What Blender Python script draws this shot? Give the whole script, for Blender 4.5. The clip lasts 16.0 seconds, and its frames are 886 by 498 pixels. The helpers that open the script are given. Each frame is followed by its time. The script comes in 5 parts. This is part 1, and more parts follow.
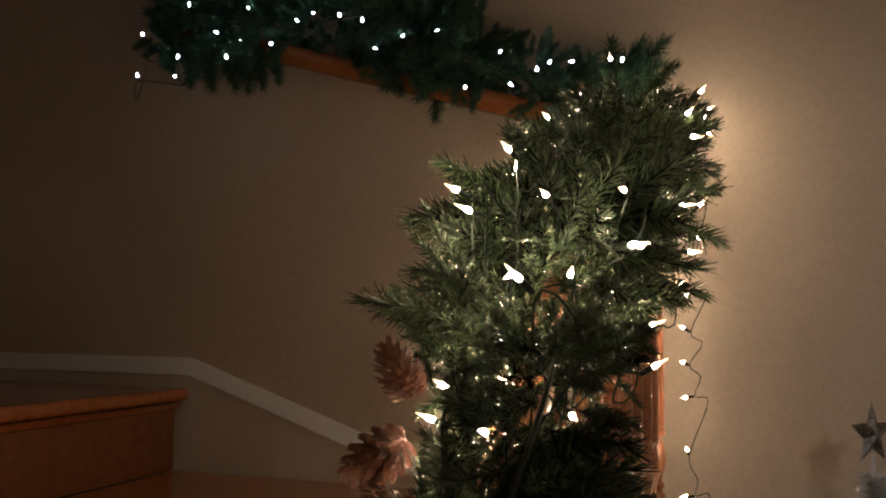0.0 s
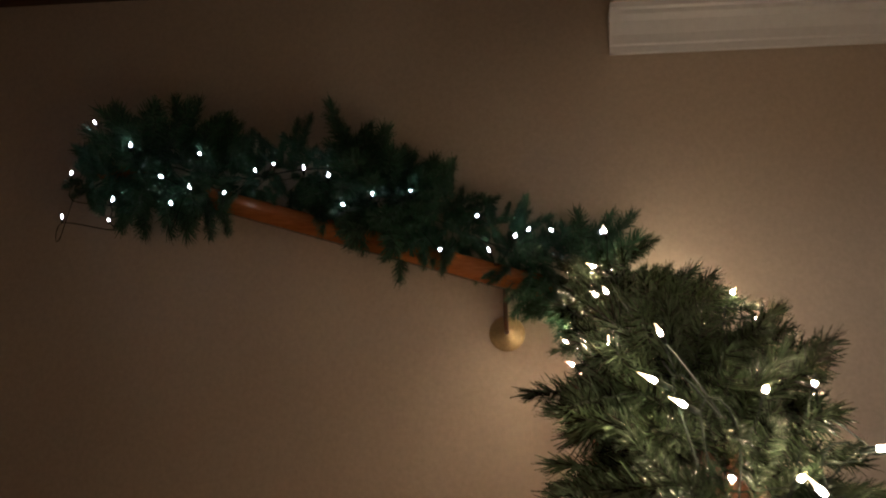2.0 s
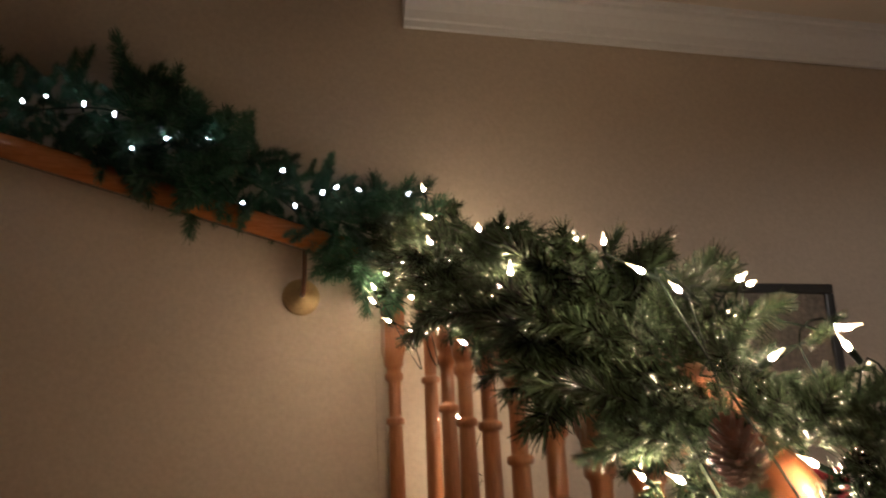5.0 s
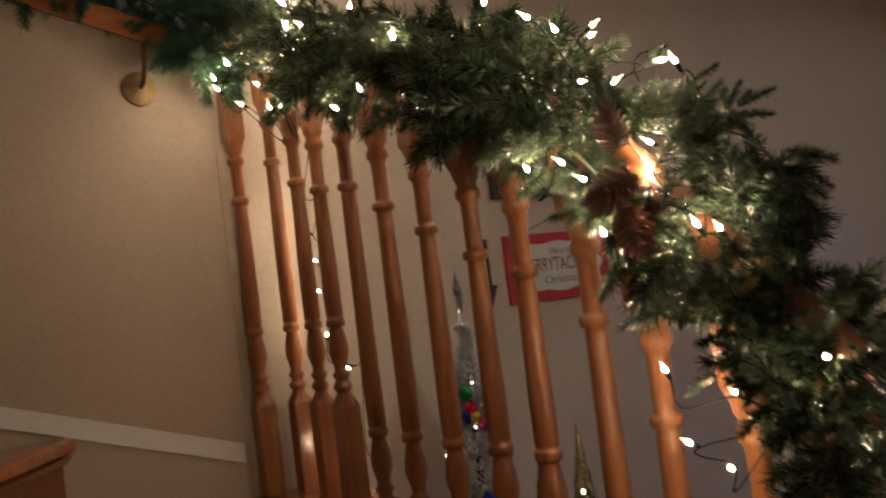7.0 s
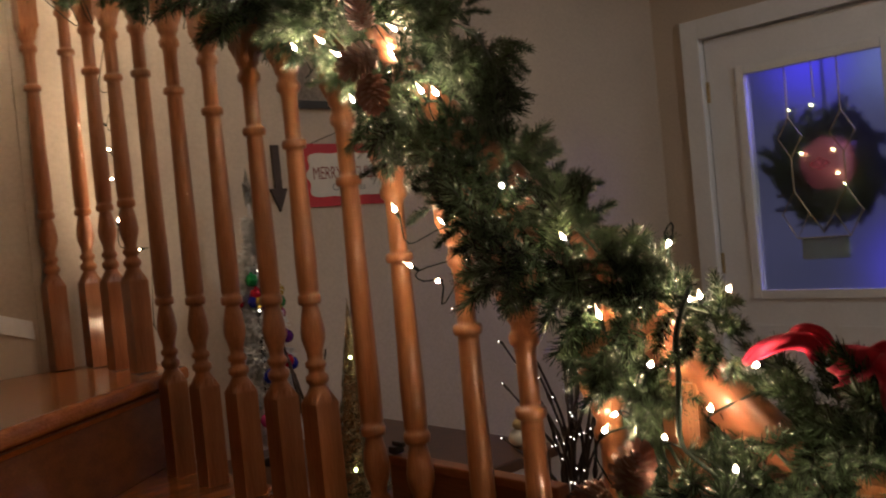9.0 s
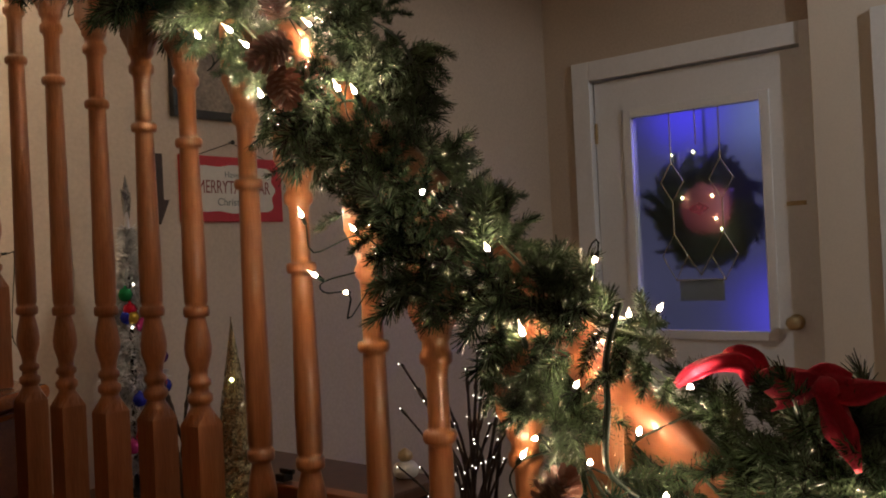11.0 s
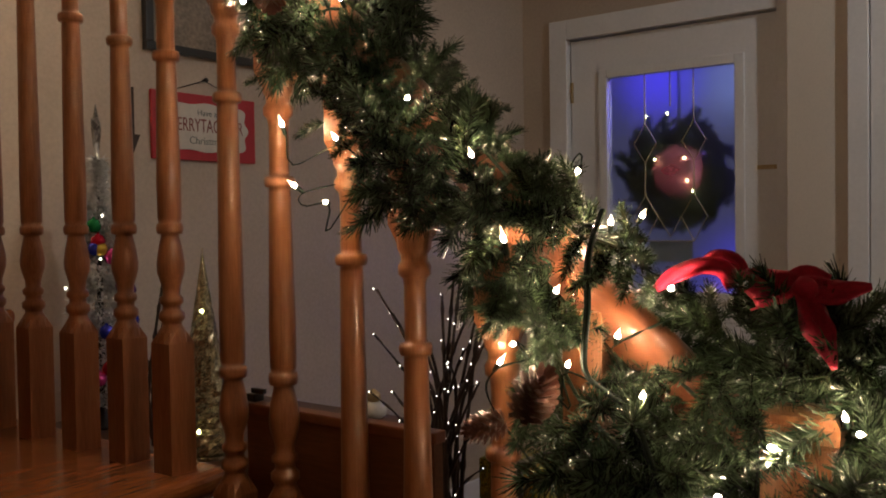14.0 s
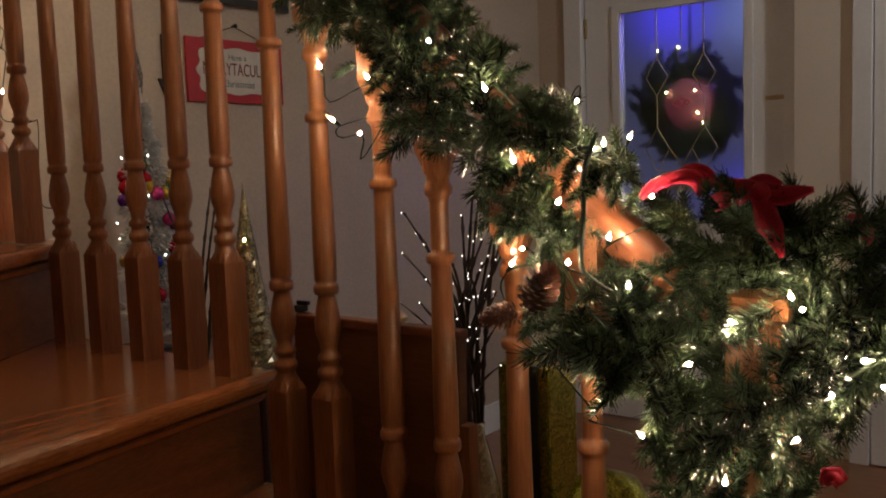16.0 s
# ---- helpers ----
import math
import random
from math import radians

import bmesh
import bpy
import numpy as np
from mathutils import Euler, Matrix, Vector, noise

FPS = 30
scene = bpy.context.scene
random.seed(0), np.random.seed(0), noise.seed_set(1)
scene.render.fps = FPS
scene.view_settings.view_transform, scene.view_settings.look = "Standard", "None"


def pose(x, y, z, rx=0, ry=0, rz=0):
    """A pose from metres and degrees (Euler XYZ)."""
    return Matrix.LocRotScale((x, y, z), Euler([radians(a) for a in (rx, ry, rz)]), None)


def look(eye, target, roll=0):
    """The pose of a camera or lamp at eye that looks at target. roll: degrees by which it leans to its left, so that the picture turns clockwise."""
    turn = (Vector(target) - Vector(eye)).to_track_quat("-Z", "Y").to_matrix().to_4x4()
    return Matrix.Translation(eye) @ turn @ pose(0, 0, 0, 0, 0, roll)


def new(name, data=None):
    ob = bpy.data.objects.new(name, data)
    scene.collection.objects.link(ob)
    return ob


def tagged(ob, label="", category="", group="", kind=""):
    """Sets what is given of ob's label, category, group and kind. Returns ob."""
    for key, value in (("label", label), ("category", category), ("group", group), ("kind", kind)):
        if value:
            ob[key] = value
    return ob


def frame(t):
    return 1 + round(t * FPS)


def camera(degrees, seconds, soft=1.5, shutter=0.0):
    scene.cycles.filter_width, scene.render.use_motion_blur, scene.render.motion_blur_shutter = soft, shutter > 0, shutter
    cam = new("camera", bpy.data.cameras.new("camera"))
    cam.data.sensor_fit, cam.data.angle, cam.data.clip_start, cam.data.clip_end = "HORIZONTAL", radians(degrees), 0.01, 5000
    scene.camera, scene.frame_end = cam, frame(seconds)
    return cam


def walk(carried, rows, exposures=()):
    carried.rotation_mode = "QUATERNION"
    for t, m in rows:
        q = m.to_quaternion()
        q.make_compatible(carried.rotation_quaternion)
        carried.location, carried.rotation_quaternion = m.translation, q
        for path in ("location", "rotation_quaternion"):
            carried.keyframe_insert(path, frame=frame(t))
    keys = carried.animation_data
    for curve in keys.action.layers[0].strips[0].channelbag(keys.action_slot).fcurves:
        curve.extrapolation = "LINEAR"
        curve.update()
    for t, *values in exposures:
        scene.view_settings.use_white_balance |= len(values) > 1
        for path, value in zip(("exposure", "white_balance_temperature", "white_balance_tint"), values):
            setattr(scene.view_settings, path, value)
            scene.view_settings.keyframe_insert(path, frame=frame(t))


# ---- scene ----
cam = camera(53.0, 16.0, soft=1.9, shutter=0.4)
METRES, EYE, TILT, LEAN, TURN = 2.0, 1.66, 0.0, 0.0, 18.8
ROWS = [
    (0.0, 0.0, 0.0, 0.0, -0.07, 4.9, -0.81),
    (0.5, -0.059, 0.0041, 0.0022, -6.01, 6.95, -1.27),
    (1.0, -0.1333, 0.0041, 0.0112, -10.78, 9.58, -0.1),
    (1.5, -0.1626, 0.0348, 0.0121, -12.38, 12.05, -0.36),
    (2.0, -0.1667, 0.0615, 0.0203, -12.13, 14.77, -0.64),
    (2.5, -0.2046, 0.0971, 0.0224, -14.61, 16.51, -2.08),
    (3.0, -0.2406, 0.1397, 0.0209, -17.39, 17.14, 0.01),
    (5.5, -0.3099, 0.1485, -0.0498, -38.66, 13.33, 4.99),
    (6.0, -0.3539, 0.1275, -0.0714, -43.67, 8.88, 7.77),
    (6.5, -0.3977, 0.1413, -0.085, -45.41, 5.6, 7.16),
    (7.0, -0.4496, 0.134, -0.1013, -49.5, 3.4, 7.37),
    (7.5, -0.4773, 0.0961, -0.1112, -54.85, 1.48, 6.92),
    (8.0, -0.4967, 0.0588, -0.1345, -58.65, 0.08, 5.3),
    (8.5, -0.5145, 0.0322, -0.1541, -59.32, -0.83, 3.95),
    (9.0, -0.5254, 0.0461, -0.1694, -61.7, -1.36, 5.47),
    (9.5, -0.5358, 0.0624, -0.1812, -67.43, -1.47, 5.67),
    (12.0, -0.4772, 0.0861, -0.1859, -69.86, 0.59, 2.02),
    (12.5, -0.4712, 0.0855, -0.2063, -71.11, -0.63, 1.79),
    (13.0, -0.4854, 0.0924, -0.2095, -71.81, -1.34, 0.87),
    (13.5, -0.4943, 0.0951, -0.2135, -71.86, -1.5, 0.61),
    (14.0, -0.5036, 0.0932, -0.2182, -71.8, -1.61, 0.86),
    (14.5, -0.5083, 0.0882, -0.2284, -71.29, -2.93, 0.74),
    (15.0, -0.5359, 0.0808, -0.2337, -70.57, -4.9, 0.67),
    (15.5, -0.57, 0.0709, -0.2346, -70.39, -5.51, 1.68),
    (16.0, -0.5876, 0.0657, -0.2279, -70.57, -5.41, 2.05),
]
walk(cam, [(t, pose(0, 0, EYE, TILT, LEAN, TURN) @ pose(METRES * x, METRES * y, METRES * z, 90 + pitch, roll, yaw)) for t, x, y, z, yaw, pitch, roll in ROWS],
     exposures=((0.0, 0.20), (2.5, 0.46), (5.5, 0.64), (7.5, 0.66), (9.0, 0.68), (12.0, 0.66), (13.5, 0.66), (16.0, 0.68)))

# ---- world and lights ----
world = bpy.data.worlds.new("night")
world.use_nodes = True
world.node_tree.nodes["Background"].inputs[0].default_value = (0.02, 0.025, 0.06, 1)
world.node_tree.nodes["Background"].inputs[1].default_value = 0.3
scene.world = world
WARM, COOL = 640.0, 30.0


def lamp(name, kind, place, power, colour, size=0.1, target=None):
    data = bpy.data.lights.new(name, kind)
    data.energy, data.color = power, colour
    if kind == "AREA":
        data.size = size
    else:
        data.shadow_soft_size = size
    ob = new(name, data)
    ob.matrix_world = look(place, target) if target else pose(*place)
    return ob


room_lamp = lamp("room_lamp", "SPOT", (1.3, -1.2, 2.64), 29.0, (1.0, 0.98, 0.95), 0.05)
room_lamp.data.spot_size, room_lamp.data.spot_blend = math.radians(178), 0.16
lamp("porch_glow", "AREA", (3.3, 1.0, 2.3), 7.0, (0.16, 0.14, 1.0), 0.8, (2.5, 1.3, 1.2))


# ---- materials ----
def material(name, base, rough=0.5, metal=0.0, vary=0.12, scale=6.0, fine=90.0, bump=0.05, dark=None, stretch=(1, 1, 1), spec=0.5,
             coat=0.0, per_object=0.0, per_piece=0.0):
    m = bpy.data.materials.new(name)
    m.use_nodes = True
    n, l = m.node_tree.nodes, m.node_tree.links
    b = n["Principled BSDF"]
    b.inputs["Roughness"].default_value = rough
    b.inputs["Metallic"].default_value = metal
    b.inputs["Specular IOR Level"].default_value = spec
    b.inputs["Coat Weight"].default_value = coat
    b.inputs["Coat Roughness"].default_value = 0.15
    co = n.new("ShaderNodeTexCoord")
    mp = n.new("ShaderNodeMapping")
    mp.inputs["Scale"].default_value = stretch
    l.new(co.outputs["Object"], mp.inputs["Vector"])
    big = n.new("ShaderNodeTexNoise")
    big.inputs["Scale"].default_value, big.inputs["Detail"].default_value = scale, 5
    small = n.new("ShaderNodeTexNoise")
    small.inputs["Scale"].default_value, small.inputs["Detail"].default_value = fine, 4
    l.new(mp.outputs[0], big.inputs["Vector"])
    l.new(mp.outputs[0], small.inputs["Vector"])
    mix = n.new("ShaderNodeMath")
    mix.operation = "MULTIPLY_ADD"
    l.new(small.outputs[0], mix.inputs[0])
    mix.inputs[1].default_value = 0.5
    half = n.new("ShaderNodeMath")
    half.operation = "MULTIPLY"
    half.inputs[1].default_value = 0.5
    l.new(big.outputs[0], half.inputs[0])
    l.new(half.outputs[0], mix.inputs[2])
    ramp = n.new("ShaderNodeValToRGB")
    low = dark or tuple(c * (1 - vary) for c in base)
    high = tuple(min(1, c * (1 + vary)) for c in base) if dark is None else base
    ramp.color_ramp.elements[0].position, ramp.color_ramp.elements[1].position = 0.34, 0.66
    ramp.color_ramp.elements[0].color, ramp.color_ramp.elements[1].color = (*low, 1), (*high, 1)
    l.new(mix.outputs[0], ramp.inputs[0])
    out = ramp.outputs[0]
    if per_object:
        info = n.new("ShaderNodeObjectInfo")
        hsv = n.new("ShaderNodeHueSaturation")
        span = n.new("ShaderNodeMapRange")
        span.inputs["To Min"].default_value, span.inputs["To Max"].default_value = 1 - per_object, 1 + per_object
        l.new(info.outputs["Random"], span.inputs["Value"])
        l.new(span.outputs[0], hsv.inputs["Value"])
        l.new(out, hsv.inputs["Color"])
        out = hsv.outputs[0]
    if per_piece:
        geo = n.new("ShaderNodeNewGeometry")
        tone = n.new("ShaderNodeHueSaturation")
        reach = n.new("ShaderNodeMapRange")
        reach.inputs["To Min"].default_value, reach.inputs["To Max"].default_value = 1 - per_piece, 1 + per_piece * 2.2
        l.new(geo.outputs["Random Per Island"], reach.inputs["Value"])
        l.new(reach.outputs[0], tone.inputs["Value"])
        l.new(out, tone.inputs["Color"])
        out = tone.outputs[0]
    l.new(out, b.inputs["Base Color"])
    if bump:
        bp = n.new("ShaderNodeBump")
        bp.inputs["Strength"].default_value, bp.inputs["Distance"].default_value = bump, 0.004
        l.new(mix.outputs[0], bp.inputs["Height"])
        l.new(bp.outputs[0], b.inputs["Normal"])
    return m


def glow(name, colour, strength):
    m = bpy.data.materials.new(name)
    m.use_nodes = True
    b = m.node_tree.nodes["Principled BSDF"]
    b.inputs["Base Color"].default_value = (0.9, 0.85, 0.75, 1)
    b.inputs["Roughness"].default_value = 0.2
    b.inputs["Emission Color"].default_value = (*colour, 1)
    b.inputs["Emission Strength"].default_value = strength
    return m


def glitter(name, a, c, scale=260.0, rough=0.22):
    """Flakes that each take their own tilt and tint."""
    m = bpy.data.materials.new(name)
    m.use_nodes = True
    n, l = m.node_tree.nodes, m.node_tree.links
    b = n["Principled BSDF"]
    b.inputs["Metallic"].default_value, b.inputs["Roughness"].default_value = 0.9, rough
    co = n.new("ShaderNodeTexCoord")
    v = n.new("ShaderNodeTexVoronoi")
    v.inputs["Scale"].default_value = scale
    l.new(co.outputs["Object"], v.inputs["Vector"])
    mix = n.new("ShaderNodeMix")
    mix.data_type = "RGBA"
    mix.inputs["A"].default_value, mix.inputs["B"].default_value = (*a, 1), (*c, 1)
    sep = n.new("ShaderNodeSeparateColor")
    l.new(v.outputs["Color"], sep.inputs[0])
    l.new(sep.outputs[0], mix.inputs["Factor"])
    l.new(mix.outputs["Result"], b.inputs["Base Color"])
    bp = n.new("ShaderNodeBump")
    bp.inputs["Strength"].default_value, bp.inputs["Distance"].default_value = 0.9, 0.004
    l.new(sep.outputs[1], bp.inputs["Height"])
    l.new(bp.outputs[0], b.inputs["Normal"])
    return m


M_WALL = material("beige_wall_paint", (0.50, 0.42, 0.34), 0.62, vary=0.10, scale=2.2, fine=90, bump=0.10, spec=0.35)
M_CEIL = material("ceiling_paint", (0.72, 0.66, 0.58), 0.8, vary=0.05, scale=3, fine=120, bump=0.08)
M_WHITE = material("white_gloss_paint", (0.76, 0.77, 0.79), 0.38, vary=0.05, scale=5, fine=70, bump=0.03)
M_SKIRT = material("cream_skirt_paint", (0.55, 0.49, 0.42), 0.45, vary=0.05, scale=5, fine=70, bump=0.03)
M_OAK = material("honey_oak", (0.36, 0.148, 0.066), 0.28, scale=7, fine=60, bump=0.06, dark=(0.22, 0.072, 0.024), stretch=(6, 6, 0.45), coat=0.35,
                 per_object=0.08)
M_OAK_Y = material("honey_oak_rail", (0.26, 0.088, 0.038), 0.36, scale=7, fine=60, bump=0.05, dark=(0.16, 0.048, 0.018), stretch=(6, 0.6, 1.5), coat=0.15)
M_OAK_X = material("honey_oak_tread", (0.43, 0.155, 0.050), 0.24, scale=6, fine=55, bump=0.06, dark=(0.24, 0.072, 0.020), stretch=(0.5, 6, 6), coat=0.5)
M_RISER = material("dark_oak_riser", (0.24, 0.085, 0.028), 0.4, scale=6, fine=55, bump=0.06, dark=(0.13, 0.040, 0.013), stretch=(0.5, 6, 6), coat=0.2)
M_DARKWOOD = material("dark_walnut", (0.10, 0.038, 0.016), 0.38, scale=5, fine=45, bump=0.06, dark=(0.045, 0.017, 0.008), stretch=(5, 5, 0.6), coat=0.2)
M_PANEL = material("stained_panel", (0.21, 0.078, 0.031), 0.38, scale=5, fine=45, bump=0.06, dark=(0.11, 0.040, 0.016), stretch=(5, 0.6, 5), coat=0.2)
M_FLOOR = material("oak_floor", (0.30, 0.13, 0.05), 0.3, scale=4, fine=40, dark=(0.17, 0.065, 0.022), stretch=(6, 0.5, 1), coat=0.3)
M_NEEDLE = material("green_needles", (0.034, 0.050, 0.028), 0.26, vary=0.4, scale=30, fine=200, bump=0, spec=0.75, per_object=0.35, per_piece=0.75)
M_NEEDLE_B = material("dark_green_needles", (0.022, 0.055, 0.030), 0.5, vary=0.35, scale=30, fine=200, bump=0, spec=0.3, per_object=0.35, per_piece=0.5)
M_STEM = material("green_stem", (0.016, 0.028, 0.012), 0.6, bump=0)
M_WIRE = material("dark_green_wire", (0.006, 0.013, 0.008), 0.65, bump=0, spec=0.2)
M_CONE = material("pine_cone_scale", (0.25, 0.095, 0.058), 0.45, dark=(0.085, 0.030, 0.020), scale=40, fine=300, bump=0.2)
M_RED = material("red_velvet_ribbon", (0.52, 0.009, 0.050), 0.6, vary=0.25, scale=30, fine=300, bump=0.2)
M_BRASS = material("aged_brass", (0.46, 0.34, 0.18), 0.45, metal=0.55, vary=0.2, scale=30, fine=200)
M_TWIG = material("dark_brown_twig", (0.040, 0.022, 0.016), 0.6, vary=0.3, scale=30, fine=200)
M_TINSEL = material("silver_tinsel", (0.66, 0.66, 0.66), 0.28, metal=0.35, vary=0.15, bump=0)
M_GOLDGLIT = glitter("gold_glitter", (0.66, 0.58, 0.38), (0.13, 0.11, 0.06))
M_GREENGLIT = glitter("green_gold_glitter", (0.66, 0.62, 0.10), (0.16, 0.18, 0.03))
M_WHITEGLIT = glitter("champagne_glitter", (0.72, 0.64, 0.46), (0.35, 0.30, 0.22), 160)
M_STAR = glitter("silver_glitter", (0.42, 0.40, 0.36), (0.16, 0.15, 0.13), 200, 0.5)
M_FROST = material("frosted_glass_piece", (0.20, 0.23, 0.26), 0.25, vary=0.15, scale=30)
M_SIGNRED = material("sign_red", (0.42, 0.02, 0.03), 0.5, vary=0.12, scale=20)
M_SIGNWHITE = material("sign_cream", (0.62, 0.58, 0.52), 0.55, vary=0.06, scale=20)
M_INK = material("sign_ink", (0.20, 0.04, 0.035), 0.6, bump=0)
M_GREYINK = material("sign_grey_ink", (0.16, 0.18, 0.17), 0.6, bump=0)
M_BLACK = material("black_frame", (0.012, 0.011, 0.010), 0.35, vary=0.3)
M_PRINT = material("picture_print", (0.20, 0.16, 0.12), 0.5, vary=0.5, scale=9)
M_LEAD = material("leaded_came", (0.55, 0.50, 0.36), 0.3, metal=0.8)
M_WARM = glow("warm_bulb", (1.0, 0.74, 0.48), WARM)
# same bulbs set dimmer so the lower garland isn't overlit
M_LOWBULB = glow("dimmed_warm_bulb", (1.0, 0.74, 0.48), 440.0)
M_FAINT = glow("faint_warm_bulb", (1.0, 0.74, 0.48), 360.0)
M_TIP = glow("bulb_glass_tip", (1.0, 0.70, 0.42), 5.0)
M_COOL = glow("cool_bulb", (0.72, 0.82, 1.0), COOL)
M_TINY = glow("tiny_white_bulb", (1.0, 0.93, 0.80), 3.6)
M_YELLOW = glow("tiny_yellow_bulb", (0.95, 1.0, 0.45), 7.0)

M_GLASS = bpy.data.materials.new("textured_glass")
M_GLASS.use_nodes = True
g = M_GLASS.node_tree.nodes["Principled BSDF"]
g.inputs["Transmission Weight"].default_value, g.inputs["Roughness"].default_value = 1.0, 0.40
g.inputs["IOR"].default_value = 1.2
gn = M_GLASS.node_tree.nodes.new("ShaderNodeTexNoise")
gn.inputs["Scale"].default_value = 55
gb = M_GLASS.node_tree.nodes.new("ShaderNodeBump")
gb.inputs["Strength"].default_value, gb.inputs["Distance"].default_value = 0.15, 0.003
M_GLASS.node_tree.links.new(gn.outputs[0], gb.inputs["Height"])
M_GLASS.node_tree.links.new(gb.outputs[0], g.inputs["Normal"])

M_NIGHT = bpy.data.materials.new("painted_night_glow")
M_NIGHT.use_nodes = True
nn, nl = M_NIGHT.node_tree.nodes, M_NIGHT.node_tree.links
nb = nn["Principled BSDF"]
nb.inputs["Base Color"].default_value = (0.01, 0.01, 0.02, 1)
nco = nn.new("ShaderNodeTexCoord")
nno = nn.new("ShaderNodeTexNoise")
nno.inputs["Scale"].default_value, nno.inputs["Detail"].default_value = 2.2, 4
nl.new(nco.outputs["Object"], nno.inputs["Vector"])
nr = nn.new("ShaderNodeValToRGB")
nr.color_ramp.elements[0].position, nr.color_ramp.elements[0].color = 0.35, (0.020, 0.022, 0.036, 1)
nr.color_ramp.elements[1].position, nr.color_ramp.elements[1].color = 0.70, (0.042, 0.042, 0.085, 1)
nl.new(nno.outputs[0], nr.inputs[0])
night = nr.outputs[0]
# soft blue glows for holiday lamps and a pale one, painted into the emission
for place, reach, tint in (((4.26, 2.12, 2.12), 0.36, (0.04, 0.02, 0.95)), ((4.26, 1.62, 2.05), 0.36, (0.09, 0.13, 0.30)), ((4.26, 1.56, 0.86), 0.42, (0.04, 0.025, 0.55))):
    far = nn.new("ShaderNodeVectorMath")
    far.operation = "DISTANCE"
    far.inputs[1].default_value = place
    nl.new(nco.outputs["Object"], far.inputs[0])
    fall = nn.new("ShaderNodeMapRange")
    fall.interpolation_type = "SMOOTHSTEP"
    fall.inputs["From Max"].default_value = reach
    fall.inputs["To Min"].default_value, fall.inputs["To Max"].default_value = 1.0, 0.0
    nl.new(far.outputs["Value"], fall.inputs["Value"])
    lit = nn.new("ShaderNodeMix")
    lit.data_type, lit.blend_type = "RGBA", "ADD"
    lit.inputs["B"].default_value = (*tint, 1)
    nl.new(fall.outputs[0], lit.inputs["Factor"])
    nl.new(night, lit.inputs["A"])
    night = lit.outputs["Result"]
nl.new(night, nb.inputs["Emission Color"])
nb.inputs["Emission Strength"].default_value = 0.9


# ---- mesh helpers ----
def mesh_of(name, verts, faces, mat, smooth=False):
    me = bpy.data.meshes.new(name)
    me.from_pydata([tuple(v) for v in verts], [], faces)
    me.materials.append(mat)
    if smooth:
        me.polygons.foreach_set("use_smooth", [True] * len(me.polygons))
    me.update()
    return me


def put(name, me, parent=None, label="", m=None):
    ob = new(name, me)
    if parent:
        ob.parent = parent
    if m is not None:
        ob.matrix_basis = m
    if label:
        ob["label"] = label
    return ob


def part(name, bm, mat, parent=None, label="", smooth=False, m=None):
    me = bpy.data.meshes.new(name)
    bm.normal_update()
    bm.to_mesh(me)
    bm.free()
    me.materials.append(mat)
    if smooth:
        me.polygons.foreach_set("use_smooth", [True] * len(me.polygons))
    return put(name, me, parent, label, m)


def base(name, x=0, y=0, z=0):
    ob = new(name)
    ob.location = (x, y, z)
    ob.empty_display_size = 0.05
    return ob


def box(bm, lo, hi, bevel=0.0):
    made = bmesh.ops.create_cube(bm, size=1.0)["verts"]
    for v in made:
        v.co = Vector([lo[i] + (v.co[i] + 0.5) * (hi[i] - lo[i]) for i in range(3)])
    if bevel:
        edges = list({e for v in made for e in v.link_edges})
        bmesh.ops.bevel(bm, geom=edges, offset=bevel, segments=2, affect="EDGES", profile=0.6)
    return bm


def boxed(name, lo, hi, mat, parent=None, label="", bevel=0.0):
    return part(name, box(bmesh.new(), lo, hi, bevel), mat, parent, label)


def structure(name, lo, hi, mat, label, category, bevel=0.0):
    return tagged(boxed(name, lo, hi, mat, bevel=bevel), label, category, kind="structure")


def lathe(profile, seg=16, square=()):
    """Verts and faces of a turned piece; profile rows (z, r); rows whose number is in square have a square section."""
    verts, faces = [], []
    for i, (z, r) in enumerate(profile):
        for k in range(seg):
            a = 2 * math.pi * k / seg
            c, s = math.cos(a), math.sin(a)
            q = r / max(abs(c), abs(s)) if i in square else r
            verts.append((q * c, q * s, z))
    for i in range(len(profile) - 1):
        for k in range(seg):
            j = (k + 1) % seg
            faces.append((i * seg + k, i * seg + j, (i + 1) * seg + j, (i + 1) * seg + k))
    faces.append(tuple(range(seg))[::-1])
    faces.append(tuple((len(profile) - 1) * seg + k for k in range(seg)))
    return verts, faces


def sweep(points, section, up=Vector((0, 0, 1))):
    """A closed section (side, up) carried along points."""
    pts = [Vector(p) for p in points]
    verts, faces, n = [], [], len(section)
    for i, p in enumerate(pts):
        d = (pts[min(i + 1, len(pts) - 1)] - pts[max(i - 1, 0)]).normalized()
        side = d.cross(up)
        side = side.normalized() if side.length > 1e-4 else Vector((1, 0, 0))
        top = side.cross(d)
        verts += [p + side * a + top * b for a, b in section]
    for i in range(len(pts) - 1):
        for k in range(n):
            j = (k + 1) % n
            faces.append((i * n + k, i * n + j, (i + 1) * n + j, (i + 1) * n + k))
    faces.append(tuple(range(n))[::-1])
    faces.append(tuple((len(pts) - 1) * n + k for k in range(n)))
    return verts, faces


def ring_section(r, n=6):
    return [(r * math.cos(2 * math.pi * k / n), r * math.sin(2 * math.pi * k / n)) for k in range(n)]


